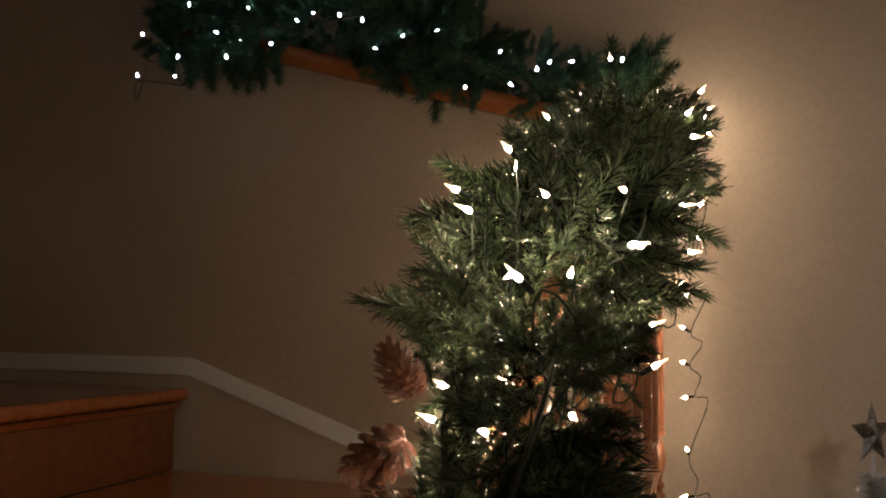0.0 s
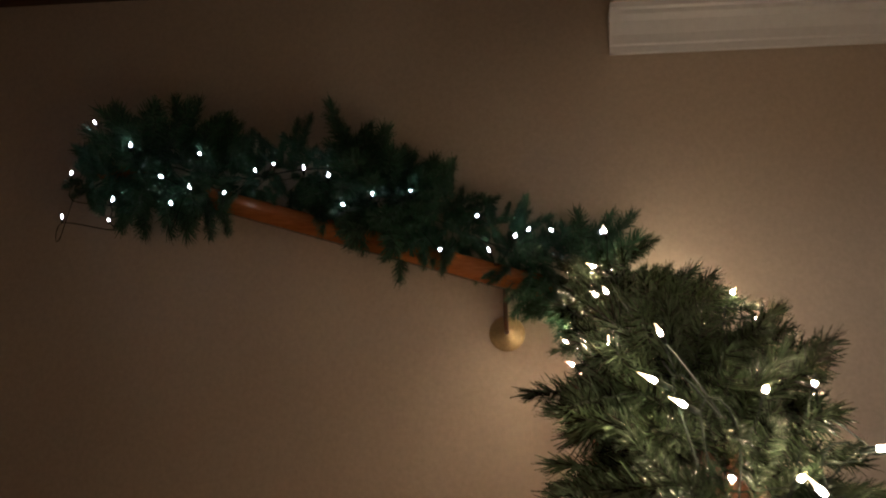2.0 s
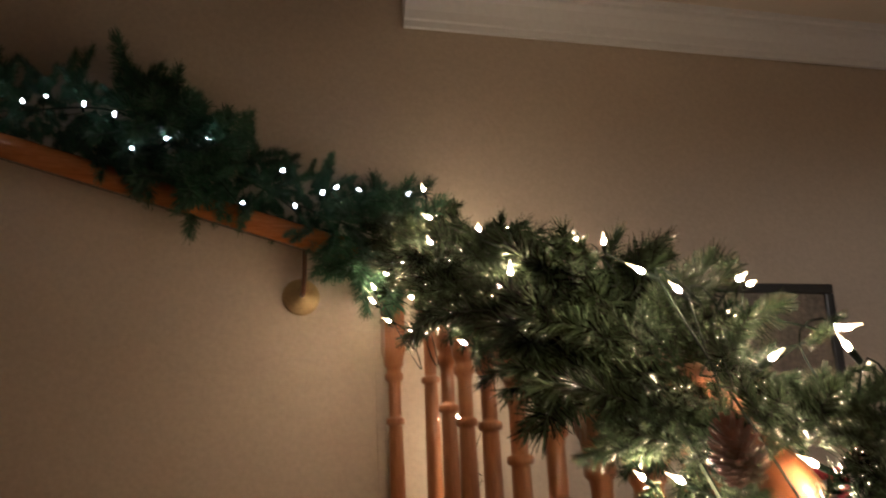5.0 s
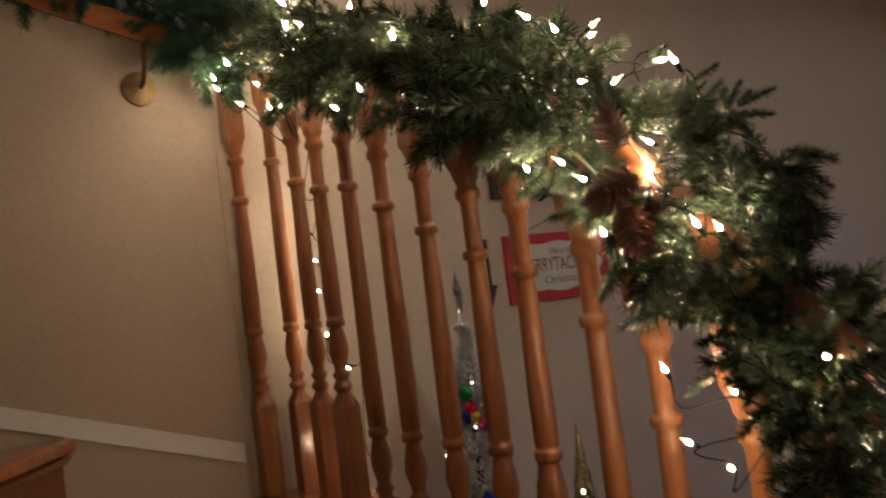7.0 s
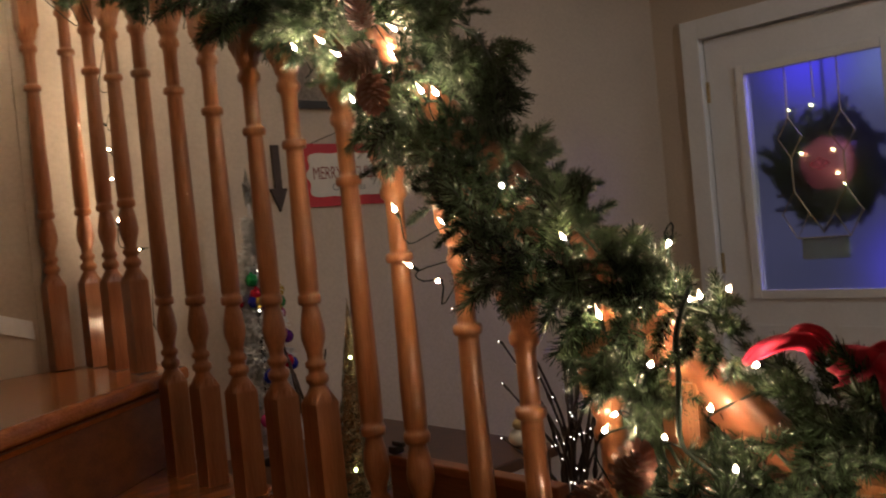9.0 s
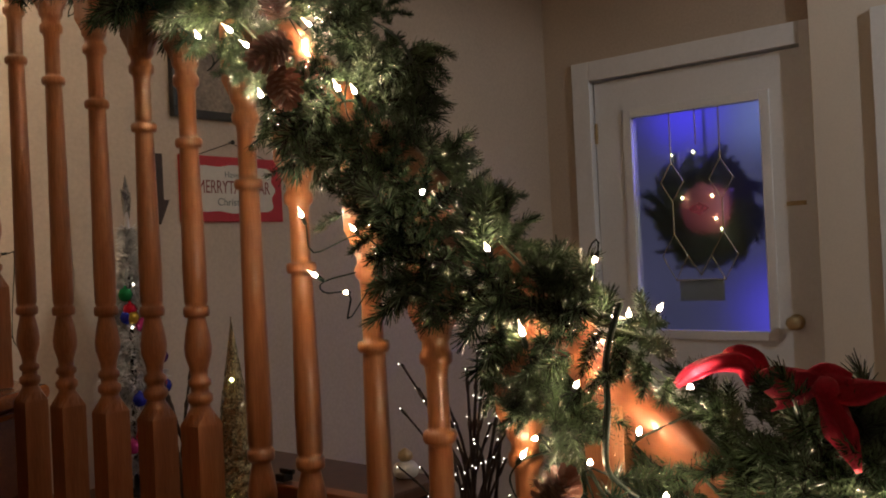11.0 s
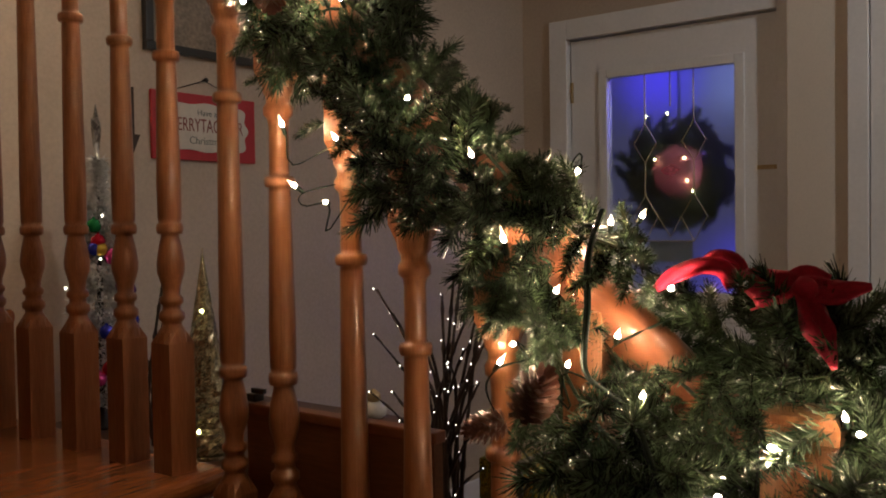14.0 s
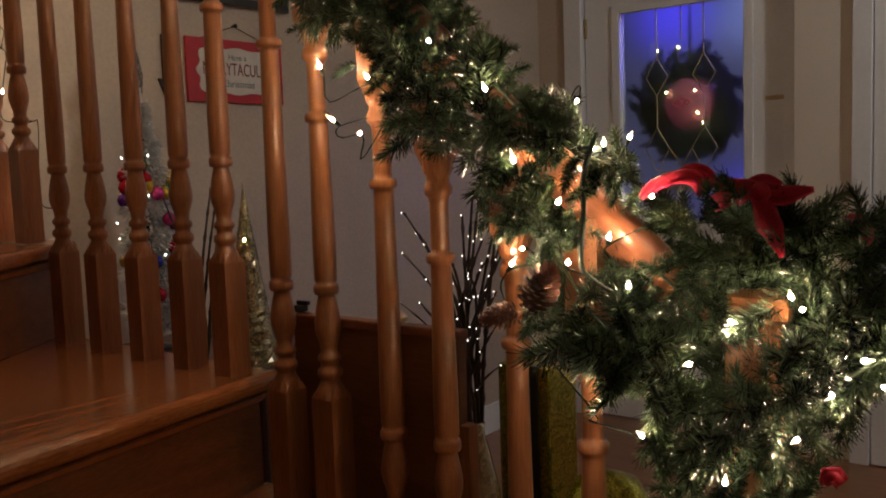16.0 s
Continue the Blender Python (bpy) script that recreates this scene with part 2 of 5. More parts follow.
def glide(points, step):
    """Points at even steps on a smooth curve through the given ones."""
    p = [Vector(q) for q in points]
    p = [p[0] * 2 - p[1]] + p + [p[-1] * 2 - p[-2]]
    fine = []
    for i in range(1, len(p) - 2):
        for k in range(24):
            t = k / 24
            a, b, c, d = p[i - 1], p[i], p[i + 1], p[i + 2]
            fine.append(0.5 * ((2 * b) + (c - a) * t + (2 * a - 5 * b + 4 * c - d) * t * t + (3 * b - a - 3 * c + d) * t ** 3))
    fine.append(p[-2])
    out, left = [fine[0]], step
    for a, b in zip(fine, fine[1:]):
        seg = (b - a).length
        while seg > 0 and left <= seg:
            a = a + (b - a) * (left / seg)
            out.append(a)
            seg = (b - a).length
            left = step
        left -= seg
    return out


def slab(points, z0, z1, mat, name, parent, round_edge=0.0):
    """A flat board with the outline points (x, y), its top edges rounded."""
    bm = bmesh.new()
    low = [bm.verts.new((x, y, z0)) for x, y in points]
    f = bm.faces.new(low)
    ret = bmesh.ops.extrude_face_region(bm, geom=[f])
    for v in ret["geom"]:
        if isinstance(v, bmesh.types.BMVert):
            v.co.z = z1
    bmesh.ops.recalc_face_normals(bm, faces=bm.faces)
    if round_edge:
        edges = [e for e in bm.edges if abs(e.verts[0].co.z - e.verts[1].co.z) < 1e-6]
        bmesh.ops.bevel(bm, geom=edges, offset=round_edge, segments=3, affect="EDGES", profile=0.5)
    return part(name, bm, mat, parent)


# ---- the shell ----
WY, DX, PLANE, RISE, CEIL = 2.03, 2.51, -0.182, 0.2125, 2.825
structure("floor", (-2.75, -3.2, -0.12), (DX + 1.9, WY + 0.15, 0.0), M_FLOOR, "brown oak floor of the entry hall", "floor")
structure("wall_north", (-2.6, WY, 0), (DX + 0.12, WY + 0.12, 5.2), M_WALL, "beige painted wall behind the stairs and hall", "wall")
structure("wall_west", (-1.62, -3.0, 0), (-1.50, 0.72, 5.2), M_WALL, "beige painted wall beside the stairs", "wall")
structure("wall_landing", (-2.6, 0.60, 0), (-1.62, 0.72, 5.2), M_WALL, "beige painted wall of the landing", "wall")
structure("wall_landing_end", (-2.72, 0.60, 0), (-2.60, WY + 0.12, 5.2), M_WALL, "beige painted end wall of the landing", "wall")
structure("wall_south", (-1.62, -3.12, 0), (DX + 0.12, -3.0, CEIL), M_WALL, "beige painted wall at the back of the hall", "wall")
# added out of view to keep the room lamp off the stair wall
structure("wall_room", (-1.5, -0.80, 0), (1.06, -0.68, CEIL), M_WALL, "unseen beige wall added to block the room lamp from the stairs", "wall")
structure("wall_stairwell_east", (PLANE + 0.02, -0.45, CEIL + 0.14), (PLANE + 0.14, WY, 5.2), M_WALL, "beige wall of the upper stairwell", "wall")
structure("wall_stairwell_south", (-1.5, -0.57, CEIL + 0.14), (PLANE + 0.14, -0.45, 5.2), M_WALL, "beige wall of the upper stairwell", "wall")
structure("ceiling", (PLANE, -3.0, CEIL), (DX, WY, CEIL + 0.14), M_CEIL, "off-white painted hall ceiling", "ceiling")
structure("ceiling_back", (-1.5, -3.0, CEIL), (PLANE - 0.002, -0.45, CEIL + 0.14), M_CEIL, "off-white painted ceiling before the stairs", "ceiling")
structure("ceiling_upper", (-2.72, -0.57, 5.2), (PLANE + 0.14, WY + 0.12, 5.3), M_CEIL, "off-white ceiling over the stairwell", "ceiling")

# front wall with the door opening
D0, D1, DTOP = 0.882, 1.796, 2.035
ew = base("wall_east", DX, 0, 0)
tagged(ew, "beige painted front wall with the entry door", "wall", kind="structure")
bm = bmesh.new()
box(bm, (0, D1 + 0.02, 0), (0.14, WY, CEIL))
box(bm, (0, -3.0, 0), (0.14, D0 - 0.02, CEIL))
box(bm, (0, D0 - 0.02, DTOP + 0.02), (0.14, D1 + 0.02, CEIL))
part("wall_face", bm, M_WALL, ew)

# crown moulding along the hall walls
crown_pts = [(0, 0), (0.012, 0), (0.014, 0.016), (0.020, 0.019), (0.026, 0.040), (0.042, 0.068), (0.058, 0.078), (0.061, 0.088), (0.070, 0.091),
             (0.071, 0.105), (0, 0.105)]


def crown(name, a, b, inward, label):
    a, b, inward = Vector(a), Vector(b), Vector(inward)
    verts = [p + inward * s + Vector((0, 0, h)) for p in (a, b) for s, h in crown_pts]
    n = len(crown_pts)
    faces = [(k, (k + 1) % n, n + (k + 1) % n, n + k) for k in range(n)] + [tuple(range(n))[::-1], tuple(range(n, 2 * n))]
    return tagged(put(name, mesh_of(name, verts, faces, M_WHITE)), label, "moulding", kind="structure")


crown("trim", (PLANE - 0.01, WY - 0.002, CEIL - 0.1055), (DX - 0.002, WY - 0.002, CEIL - 0.1055), (0, -1, 0), "white crown moulding under the hall ceiling")
crown("trim_east", (DX - 0.002, -3.0, CEIL - 0.1055), (DX - 0.002, WY - 0.1, CEIL - 0.1055), (-1, 0, 0), "white crown moulding over the entry door wall")
structure("baseboard", (PLANE + 0.1, WY - 0.016, 0), (DX - 0.02, WY - 0.001, 0.13), M_WHITE, "white painted baseboard along the hall wall", "baseboard", 0.004)

# skirt strip that climbs the stair wall, then runs level on the landing
strip = base("trim_stair_skirt", 0, WY, 0)
tagged(strip, "cream skirt board with white cap climbing the stair wall", "skirt board", kind="structure")


def skirt_z(x):
    return 1.190 + 0.345 * (-0.30 - x)


sec = [(-0.30, skirt_z(-0.30)), (-1.385, skirt_z(-1.385)), (-1.40, 1.565), (-2.59, 1.565)]
verts, faces = [], []
for x, z in sec:
    verts += [(x, -0.016, z - 0.045), (x, -0.002, z - 0.045), (x, -0.002, z), (x, -0.010, z)]
for i in range(3):
    for k in range(4):
        faces.append((i * 4 + k, i * 4 + (k + 1) % 4, i * 4 + 4 + (k + 1) % 4, i * 4 + 4 + k))
faces += [(0, 1, 2, 3), (12, 13, 14, 15)]
put("skirt_cap", mesh_of("skirt_cap", verts, faces, M_WHITE), strip, "white cap strip")
verts, faces = [], []
for x, z in sec:
    verts += [(x, -0.010, 0.95), (x, -0.002, 0.95), (x, -0.002, z - 0.046), (x, -0.010, z - 0.046)]
for i in range(3):
    for k in range(4):
        faces.append((i * 4 + k, i * 4 + (k + 1) % 4, i * 4 + 4 + (k + 1) % 4, i * 4 + 4 + k))
faces += [(0, 1, 2, 3), (12, 13, 14, 15)]
put("skirt_board", mesh_of("skirt_board", verts, faces, M_SKIRT), strip)
structure("trim_wall_end", (-0.285, WY - 0.005, 1.066), (-0.225, WY - 0.001, 2.04), M_WALL, "painted vertical strip where the rail meets the wall", "trim")

# ---- staircase ----
stairs = base("staircase", -0.7, 1.0, 0)
tagged(stairs, "polished oak staircase with winder treads at the turn", "staircase", kind="structure")
PIV = (-1.34, 0.76)
S0 = Vector((-0.7, 1.0, 0))


def tread(points, z):
    return slab([(x - S0.x, y - S0.y) for x, y in points], z - 0.034, z, M_OAK_X, "tread", stairs, 0.013)


def riser(a, b, z):
    """An upright board under a nosing, from a to b."""
    a, b = Vector((*a, 0)), Vector((*b, 0))
    d = (b - a).normalized()
    back = Vector((-d.y, d.x, 0))
    if back.y - back.x < 0:
        back = -back
    lo, hi = z - RISE + 0.001, z - 0.035
    q = []
    for off in (0.030, 0.048):
        for p, h in ((a, lo), (b, lo), (b, hi), (a, hi)):
            q.append(p + back * off + Vector((0, 0, h)) - S0)
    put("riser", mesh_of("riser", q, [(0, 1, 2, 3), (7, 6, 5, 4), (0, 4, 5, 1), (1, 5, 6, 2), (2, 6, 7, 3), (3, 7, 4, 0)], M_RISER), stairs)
    q2 = []
    for p in (a, b):
        for o, h in ((0.004, hi + 0.0), (0.030, hi + 0.0), (0.030, hi - 0.022), (0.022, hi - 0.018), (0.012, hi - 0.006)):
            q2.append(p + back * o + Vector((0, 0, h - 0.001)) - S0)
    fs = [(k, (k + 1) % 5, 5 + (k + 1) % 5, 5 + k) for k in range(5)] + [(4, 3, 2, 1, 0), (5, 6, 7, 8, 9)]
    put("nosing_moulding", mesh_of("nosing_moulding", q2, fs, M_OAK_X), stairs)


OUT = -0.115
for i, y in enumerate((0.25, 0.485, 0.72)):
    tread([(-1.49, y), (OUT, y), (OUT, y + 0.285), (-1.49, y + 0.285)], RISE * (i + 1))
    riser((-1.49, y), (OUT - 0.02, y), RISE * (i + 1))
NA, NB = (OUT, 0.955), (-0.085, 1.663)
tread([PIV, NA, (OUT, 1.74), (-0.6, 1.40)], RISE * 4)
tread([PIV, NB, (OUT + 0.03, WY - 0.004), (-0.62, WY - 0.004), (-0.70, 1.95)], RISE * 5)
tread([PIV, (-0.660, WY - 0.018), (-1.42, WY - 0.018), (-1.42, 1.1)], RISE * 6)
tread([(-1.385, 0.73), (-1.385, WY - 0.018), (-2.59, WY - 0.018), (-2.59, 0.73)], RISE * 7)
riser(PIV, (NA[0] - 0.02, NA[1]), RISE * 4)
riser(PIV, (NB[0] - 0.02, NB[1] - 0.012), RISE * 5)
riser(PIV, (-0.665, WY - 0.03), RISE * 6)
riser((-1.385, 0.75), (-1.385, WY - 0.03), RISE * 7)
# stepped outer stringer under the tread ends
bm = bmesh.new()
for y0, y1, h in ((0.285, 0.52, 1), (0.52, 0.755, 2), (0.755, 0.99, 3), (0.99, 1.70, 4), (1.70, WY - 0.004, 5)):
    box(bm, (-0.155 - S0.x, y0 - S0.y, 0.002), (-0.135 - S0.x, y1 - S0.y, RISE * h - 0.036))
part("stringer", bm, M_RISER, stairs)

# ---- balustrade ----
bal = base("balustrade", PLANE, 1.0, 0)
tagged(bal, "varnished honey oak balustrade with turned balusters and newel", "balustrade")
RAIL = [(0.115, 1.015), (0.19, 1.070), (0.40, 1.258), (0.62, 1.462), (0.80, 1.628), (0.90, 1.695), (1.10, 1.768), (1.50, 1.918), (1.93, 2.080)]


def rail_z(y):
    for (a, za), (b, zb) in zip(RAIL, RAIL[1:]):
        if y <= b:
            return za + (zb - za) * (y - a) / (b - a)
    return RAIL[-1][1]


RAIL_SEC = [(a * 0.8, b * 0.8) for a, b in [(-0.030, 0.010), (-0.027, -0.006), (-0.021, -0.012), (-0.020, -0.030), (0.020, -0.030), (0.021, -0.012), (0.027, -0.006), (0.030, 0.010),
            (0.026, 0.023), (0.014, 0.031), (0, 0.033), (-0.014, 0.031), (-0.026, 0.023)]]
v, f = sweep(glide([(0, y - 1.0, z) for y, z in RAIL] + [(0, WY - 1.004, rail_z(1.93) + 0.037)], 0.02), RAIL_SEC)
put("handrail", mesh_of("handrail", v, f, M_OAK_Y, True), bal)


def baluster(x, y, z0, ring):
    """A baluster on a tread at z0, with a square foot and head; ring: the height of its upper ring."""
    top = rail_z(y) - 0.024
    h, r = top - z0, ring - z0
    rows = [(0, .0225), (.205, .0225), (.222, .0205), (.232, .0150), (.236, .0150), (.241, .0195), (.250, .0195), (.255, .0140), (.262, .0140), (.266, .0180),
            (.273, .0180), (.278, .0130), (.290, .0140), (.312, .0205), (.325, .0212), (.345, .0185), (.366, .0140), (.3705, .0138), (.371, .0188), (.376, .0202), (.382, .0202), (.387, .0188),
            (.3875, .0160), (.395, .0180), (.45, .0185), (r - .014, .0148), (r - .0075, .0146), (r - .007, .0190), (r - .003, .0208), (r + .003, .0208), (r + .007, .0190), (r + .0075, .0138), (r + .014, .0136),
            (r + .075, .0135), (r + .085, .0150), (r + .090, .0200), (r + .100, .0205), (r + .106, .0165), (r + .114, .0165), (r + .120, .0205), (r + .128, .0215)]
    head = max(r + .14, min(r + .15, h - .01))
    rows += [(head, .0225), (max(h, head + .02), .0225)]
    v, f = lathe(rows, 16, (0, 1, len(rows) - 2, len(rows) - 1))
    me = mesh_of("baluster", v, f, M_OAK)
    flags = [16 * 2 <= p.index < 16 * (len(rows) - 4) for p in me.polygons]
    me.polygons.foreach_set("use_smooth", flags)
    put("baluster", me, bal, "", pose(x - PLANE, y - 1.0, z0))


T3, T4, T5 = RISE * 3, RISE * 4 - 0.006, RISE * 5 + 0.002
for y, z0, ring in ((1.94, T5, 1.835), (1.805, T5, 1.762), (1.665 + 0.02, T5, 1.725), (1.545, T4, 1.707), (1.405, T4, 1.645), (1.26, T4, 1.581),
                    (1.12, T4, 1.523), (1.00, T4, 1.484), (0.86, T3, 1.408), (0.755, T3, 1.284), (0.625, RISE * 2, 1.180), (0.522, RISE * 2, 1.074),
                    (0.398, RISE, 0.965), (0.286, RISE, 0.842)):
    baluster(PLANE, y, z0, ring)
baluster(-0.250, WY - 0.032, T5, 1.755)

# newel post with a square head and cap
NX, NY = -0.165, 0.078
newel = base("newel_post", NX - PLANE, NY - 1.0, 0)
newel.parent = bal
v, f = lathe([(0.0, .034), (.30, .034), (.32, .028), (.34, .022), (.36, .027), (.375, .027), (.39, .021), (.46, .029), (.50, .028), (.58, .021), (.70, .023),
              (.72, .028), (.735, .028), (.75, .023), (.77, .028), (.785, .031), (.80, .031), (1.02, .031)], 16, (0, 1, 15, 16, 17))
put("newel_shaft", mesh_of("newel_shaft", v, f, M_OAK), newel)
v, f = lathe([(1.0202, .034), (1.026, .040), (1.040, .041), (1.048, .036), (1.056, .015), (1.058, .004)], 16, (0, 1, 2, 3, 4, 5))
put("newel_cap", mesh_of("newel_cap", v, f, M_OAK), newel)

# rail on the stair wall with its round bracket
wr = base("wall_handrail", -0.3, 1.95, 2.1)
tagged(wr, "honey oak wall handrail on a round brass bracket", "handrail")
W0 = Vector((-0.3, 1.95, 2.1))
pts = [Vector((-0.215, 1.955, 2.085)), Vector((-0.458, 1.95, 2.150)), Vector((-1.085, 1.95, 2.334)), Vector((-1.45, 1.95, 2.44))]
v, f = sweep([p - W0 for p in pts], RAIL_SEC)
put("rail", mesh_of("rail", v, f, M_OAK_X, True), wr)
v, f = lathe([(0, .041), (.004, .041), (.008, .037), (.011, .020), (.018, .012), (.020, .004)], 28)
put("rosette", mesh_of("rosette", v, f, M_BRASS, True), wr, "round brass wall plate", pose(-0.447 + 0.3, WY - 0.0005 - 1.95, 2.033 - 2.1, 90, 0, 0))
v, f = sweep(glide([(-0.147, 0.062, -0.067), (-0.147, 0.035, -0.062), (-0.147, 0.008, -0.030), (-0.147, 0, 0.022)], 0.01), ring_section(0.006), Vector((1, 0, 0)))
put("bracket_arm", mesh_of("bracket_arm", v, f, M_DARKWOOD, True), wr, "dark bronze arm")

# ---- entry door ----
door = base("door_1", DX + 0.02, D0, 0)
tagged(door, "white panelled entry door with a leaded glass light, closed", "door", kind="structure")
DW, DH = D1 - D0 - 0.006, DTOP - 0.008
G0, G1, GZ0, GZ1 = 1.052 - D0, 1.617 - D0, 0.925, 1.850
bm = bmesh.new()
box(bm, (0, 0.003, 0.006), (0.044, G0, DH))
box(bm, (0, G1, 0.006), (0.044, DW, DH))
box(bm, (0, G0, GZ1), (0.044, G1, DH))
box(bm, (0, G0, 0.006), (0.044, G1, GZ0))
part("door_leaf", bm, M_WHITE, door)
bm = bmesh.new()
for lo, hi in (((G0 - 0.035, GZ0 - 0.035), (G0 + 0.004, GZ1 + 0.035)), ((G1 - 0.004, GZ0 - 0.035), (G1 + 0.035, GZ1 + 0.035)),
               ((G0 + 0.004, GZ1 - 0.004), (G1 - 0.004, GZ1 + 0.035)), ((G0 + 0.004, GZ0 - 0.035), (G1 - 0.004, GZ0 + 0.004))):
    box(bm, (-0.012, lo[0], lo[1]), (0.0, hi[0], hi[1]), 0.004)
part("glass_frame", bm, M_WHITE, door, "white moulded glass surround")
pane = boxed("glass_pane", (0.018, G0, GZ0), (0.024, G1, GZ1), M_GLASS, door, "clear textured glass")
pane.visible_shadow = False
for k in range(2):
    y = 0.09 + k * 0.40
    bm = box(bmesh.new(), (-0.007, y, 0.18), (0.0, y + 0.33, 0.78), 0.005)
    part("lower_panel", bm, M_WHITE, door)


def came(points):
    v, f = sweep([(0.014, G0 + y * (G1 - G0), GZ0 + z * (GZ1 - GZ0)) for y, z in points], ring_section(0.0032, 5), Vector((1, 0, 0)))
    put("lead_came", mesh_of("lead_came", v, f, M_LEAD), door, "thin brass came")


for y in (0.32, 0.50, 0.70):
    came([(y, 1.0), (y, 0.77 if y != 0.5 else 0.84)])
for y in (0.32, 0.70):
    came([(y, 0.77), (y - 0.09, 0.68), (y, 0.59), (y + 0.09, 0.68), (y, 0.7699)])
    came([(y, 0.59), (y, 0.44)])
    came([(y, 0.44), (y - 0.10, 0.34), (y, 0.23), (y + 0.10, 0.34), (y, 0.4399)])
came([(0.32, 0.23), (0.70, 0.23)])
came([(0.42, 0.34), (0.50, 0.25), (0.60, 0.34)])
boxed("lower_light", (0.0245, G0 + 0.34 * (G1 - G0), GZ0 + 0.135 * (GZ1 - GZ0)), (0.027, G0 + 0.68 * (G1 - G0), GZ0 + 0.228 * (GZ1 - GZ0)), M_FROST, door, "pale obscured glass piece")
v, f = lathe([(0, .031), (.006, .031), (.009, .014), (.028, .011), (.034, .020), (.045, .027), (.058, .026), (.066, .014), (.067, .002)], 20)
put("door_knob", mesh_of("door_knob", v, f, M_BRASS, True), door, "round brass knob", pose(-0.0005, 0.952 - D0, 0.967, 0, -90, 0))
part("latch", box(box(bmesh.new(), (-0.010, 0.012, 1.419), (0.0, 0.085, 1.436), 0.002), (-0.020, 0.014, 1.424), (-0.010, 0.030, 1.431), 0.002), M_BRASS, door, "brass slide latch")
for z in (0.25, 1.05, 1.80):
    boxed("hinge", (-0.006, DW - 0.010, z - 0.045), (0.0, DW + 0.002, z + 0.045), M_BRASS, door)

casing = base("trim_door_casing", DX, D0, 0)
tagged(casing, "white painted casing round the entry door", "door casing", kind="structure")
CW = 0.085
for lo, hi in (((-0.044, 0), (0.002, DTOP + CW)), ((D1 - D0 - 0.002, 0), (D1 - D0 + CW, DTOP + CW)), ((0.002, DTOP - 0.002), (D1 - D0 - 0.002, DTOP + CW))):
    bm = box(bmesh.new(), (-0.020, lo[0], lo[1]), (-0.001, hi[0], hi[1]), 0.004)
    part("casing_board", bm, M_WHITE, casing)
bm = bmesh.new()
box(bm, (0.0, -0.019, 0), (0.13, -0.001, DTOP))
box(bm, (0.0, D1 - D0, 0), (0.13, D1 - D0 + 0.018, DTOP))
box(bm, (0.0, -0.019, DTOP), (0.13, D1 - D0 + 0.018, DTOP + 0.018))
part("jamb", bm, M_WHITE, casing)
bm = bmesh.new()
box(bm, (0.067, -0.0005, 0), (0.085, 0.016, DTOP))
box(bm, (0.067, D1 - D0 - 0.016, 0), (0.085, D1 - D0 - 0.0005, DTOP))
box(bm, (0.067, 0.016, DTOP - 0.024), (0.085, D1 - D0 - 0.016, DTOP - 0.0005))
part("door_stop", bm, M_WHITE, casing)

# second white door beside it
# the pier takes the lighter ceiling colour to stand for light on it
structure("wall_pier", (DX - 0.058, -0.75, 0), (DX - 0.0005, 0.835, CEIL - 0.106), M_CEIL, "wall face standing proud beside the entry door, lightened for the light on it", "wall", 0.004)
d2 = base("door_2", DX - 0.060, -0.30, 0)
tagged(d2, "plain white painted closet door with casing, closed", "door", kind="structure")
boxed("door_leaf", (-0.018, 0.0, 0.006), (0.0, 0.84, 2.03), M_WHITE, d2)
bm = box(bmesh.new(), (-0.030, 0.845, 0), (0.0, 0.915, 2.10), 0.004)
part("casing_board", bm, M_WHITE, d2)
bm = box(bmesh.new(), (-0.030, -0.075, 0), (0.0, -0.005, 2.10), 0.004)
part("casing_board", bm, M_WHITE, d2)
bm = box(bmesh.new(), (-0.030, -0.004, 2.035), (0.0, 0.844, 2.10), 0.004)
part("casing_board", bm, M_WHITE, d2)

# flat glowing sheet behind the door glass stands in for the lit night
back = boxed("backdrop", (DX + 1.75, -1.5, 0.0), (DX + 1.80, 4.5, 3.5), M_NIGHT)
tagged(back, "glowing night backdrop with blue holiday light painted on", "backdrop", kind="structure")


# ---- greenery ----
def sprig_mesh(name, seed, length, needles, reach, mat):
    """A tip of wired greenery: a stem with a full brush of flat needles, rounded at the end."""
    r = random.Random(seed)
    verts, faces = [], []
    bend = [r.uniform(-0.3, 0.3), r.uniform(-0.3, 0.3)]
    gather = lambda t: Vector((bend[0] * t * t * length, bend[1] * t * t * length, t * length))
    for i in range(needles):
        t = (i + r.random()) / needles
        p = gather(0.04 + 0.96 * t)
        a = i * 2.399 + r.uniform(-0.6, 0.6)
        tilt = r.uniform(0.60, 1.25) * (1 - 0.75 * max(0, t - 0.80) / 0.20)
        l = reach * r.uniform(0.70, 1.15)
        out = Vector((math.cos(a) * math.sin(tilt), math.sin(a) * math.sin(tilt), math.cos(tilt)))
        w = out.cross(Vector((r.uniform(-1, 1), r.uniform(-1, 1), r.uniform(-1, 1)))).normalized() * 0.00115
        e = p + out * l + Vector((r.uniform(-1, 1), r.uniform(-1, 1), r.uniform(-1, 1))) * 0.003
        k = len(verts)
        verts += [p - w, p + w, e + w * 0.45, e - w * 0.45]
        faces.append((k, k + 1, k + 2, k + 3))
    n = len(verts)
    sv, sf = sweep([gather(k / 5) for k in range(6)], ring_section(0.0016, 4), Vector((1, 0, 0)))
    verts += sv
    faces += [tuple(n + i for i in fc) for fc in sf]
    me = mesh_of(name, verts, faces, mat)
    me.materials.append(M_STEM)
    for q in me.polygons:
        if min(q.vertices) >= n:
            q.material_index = 1
    return me


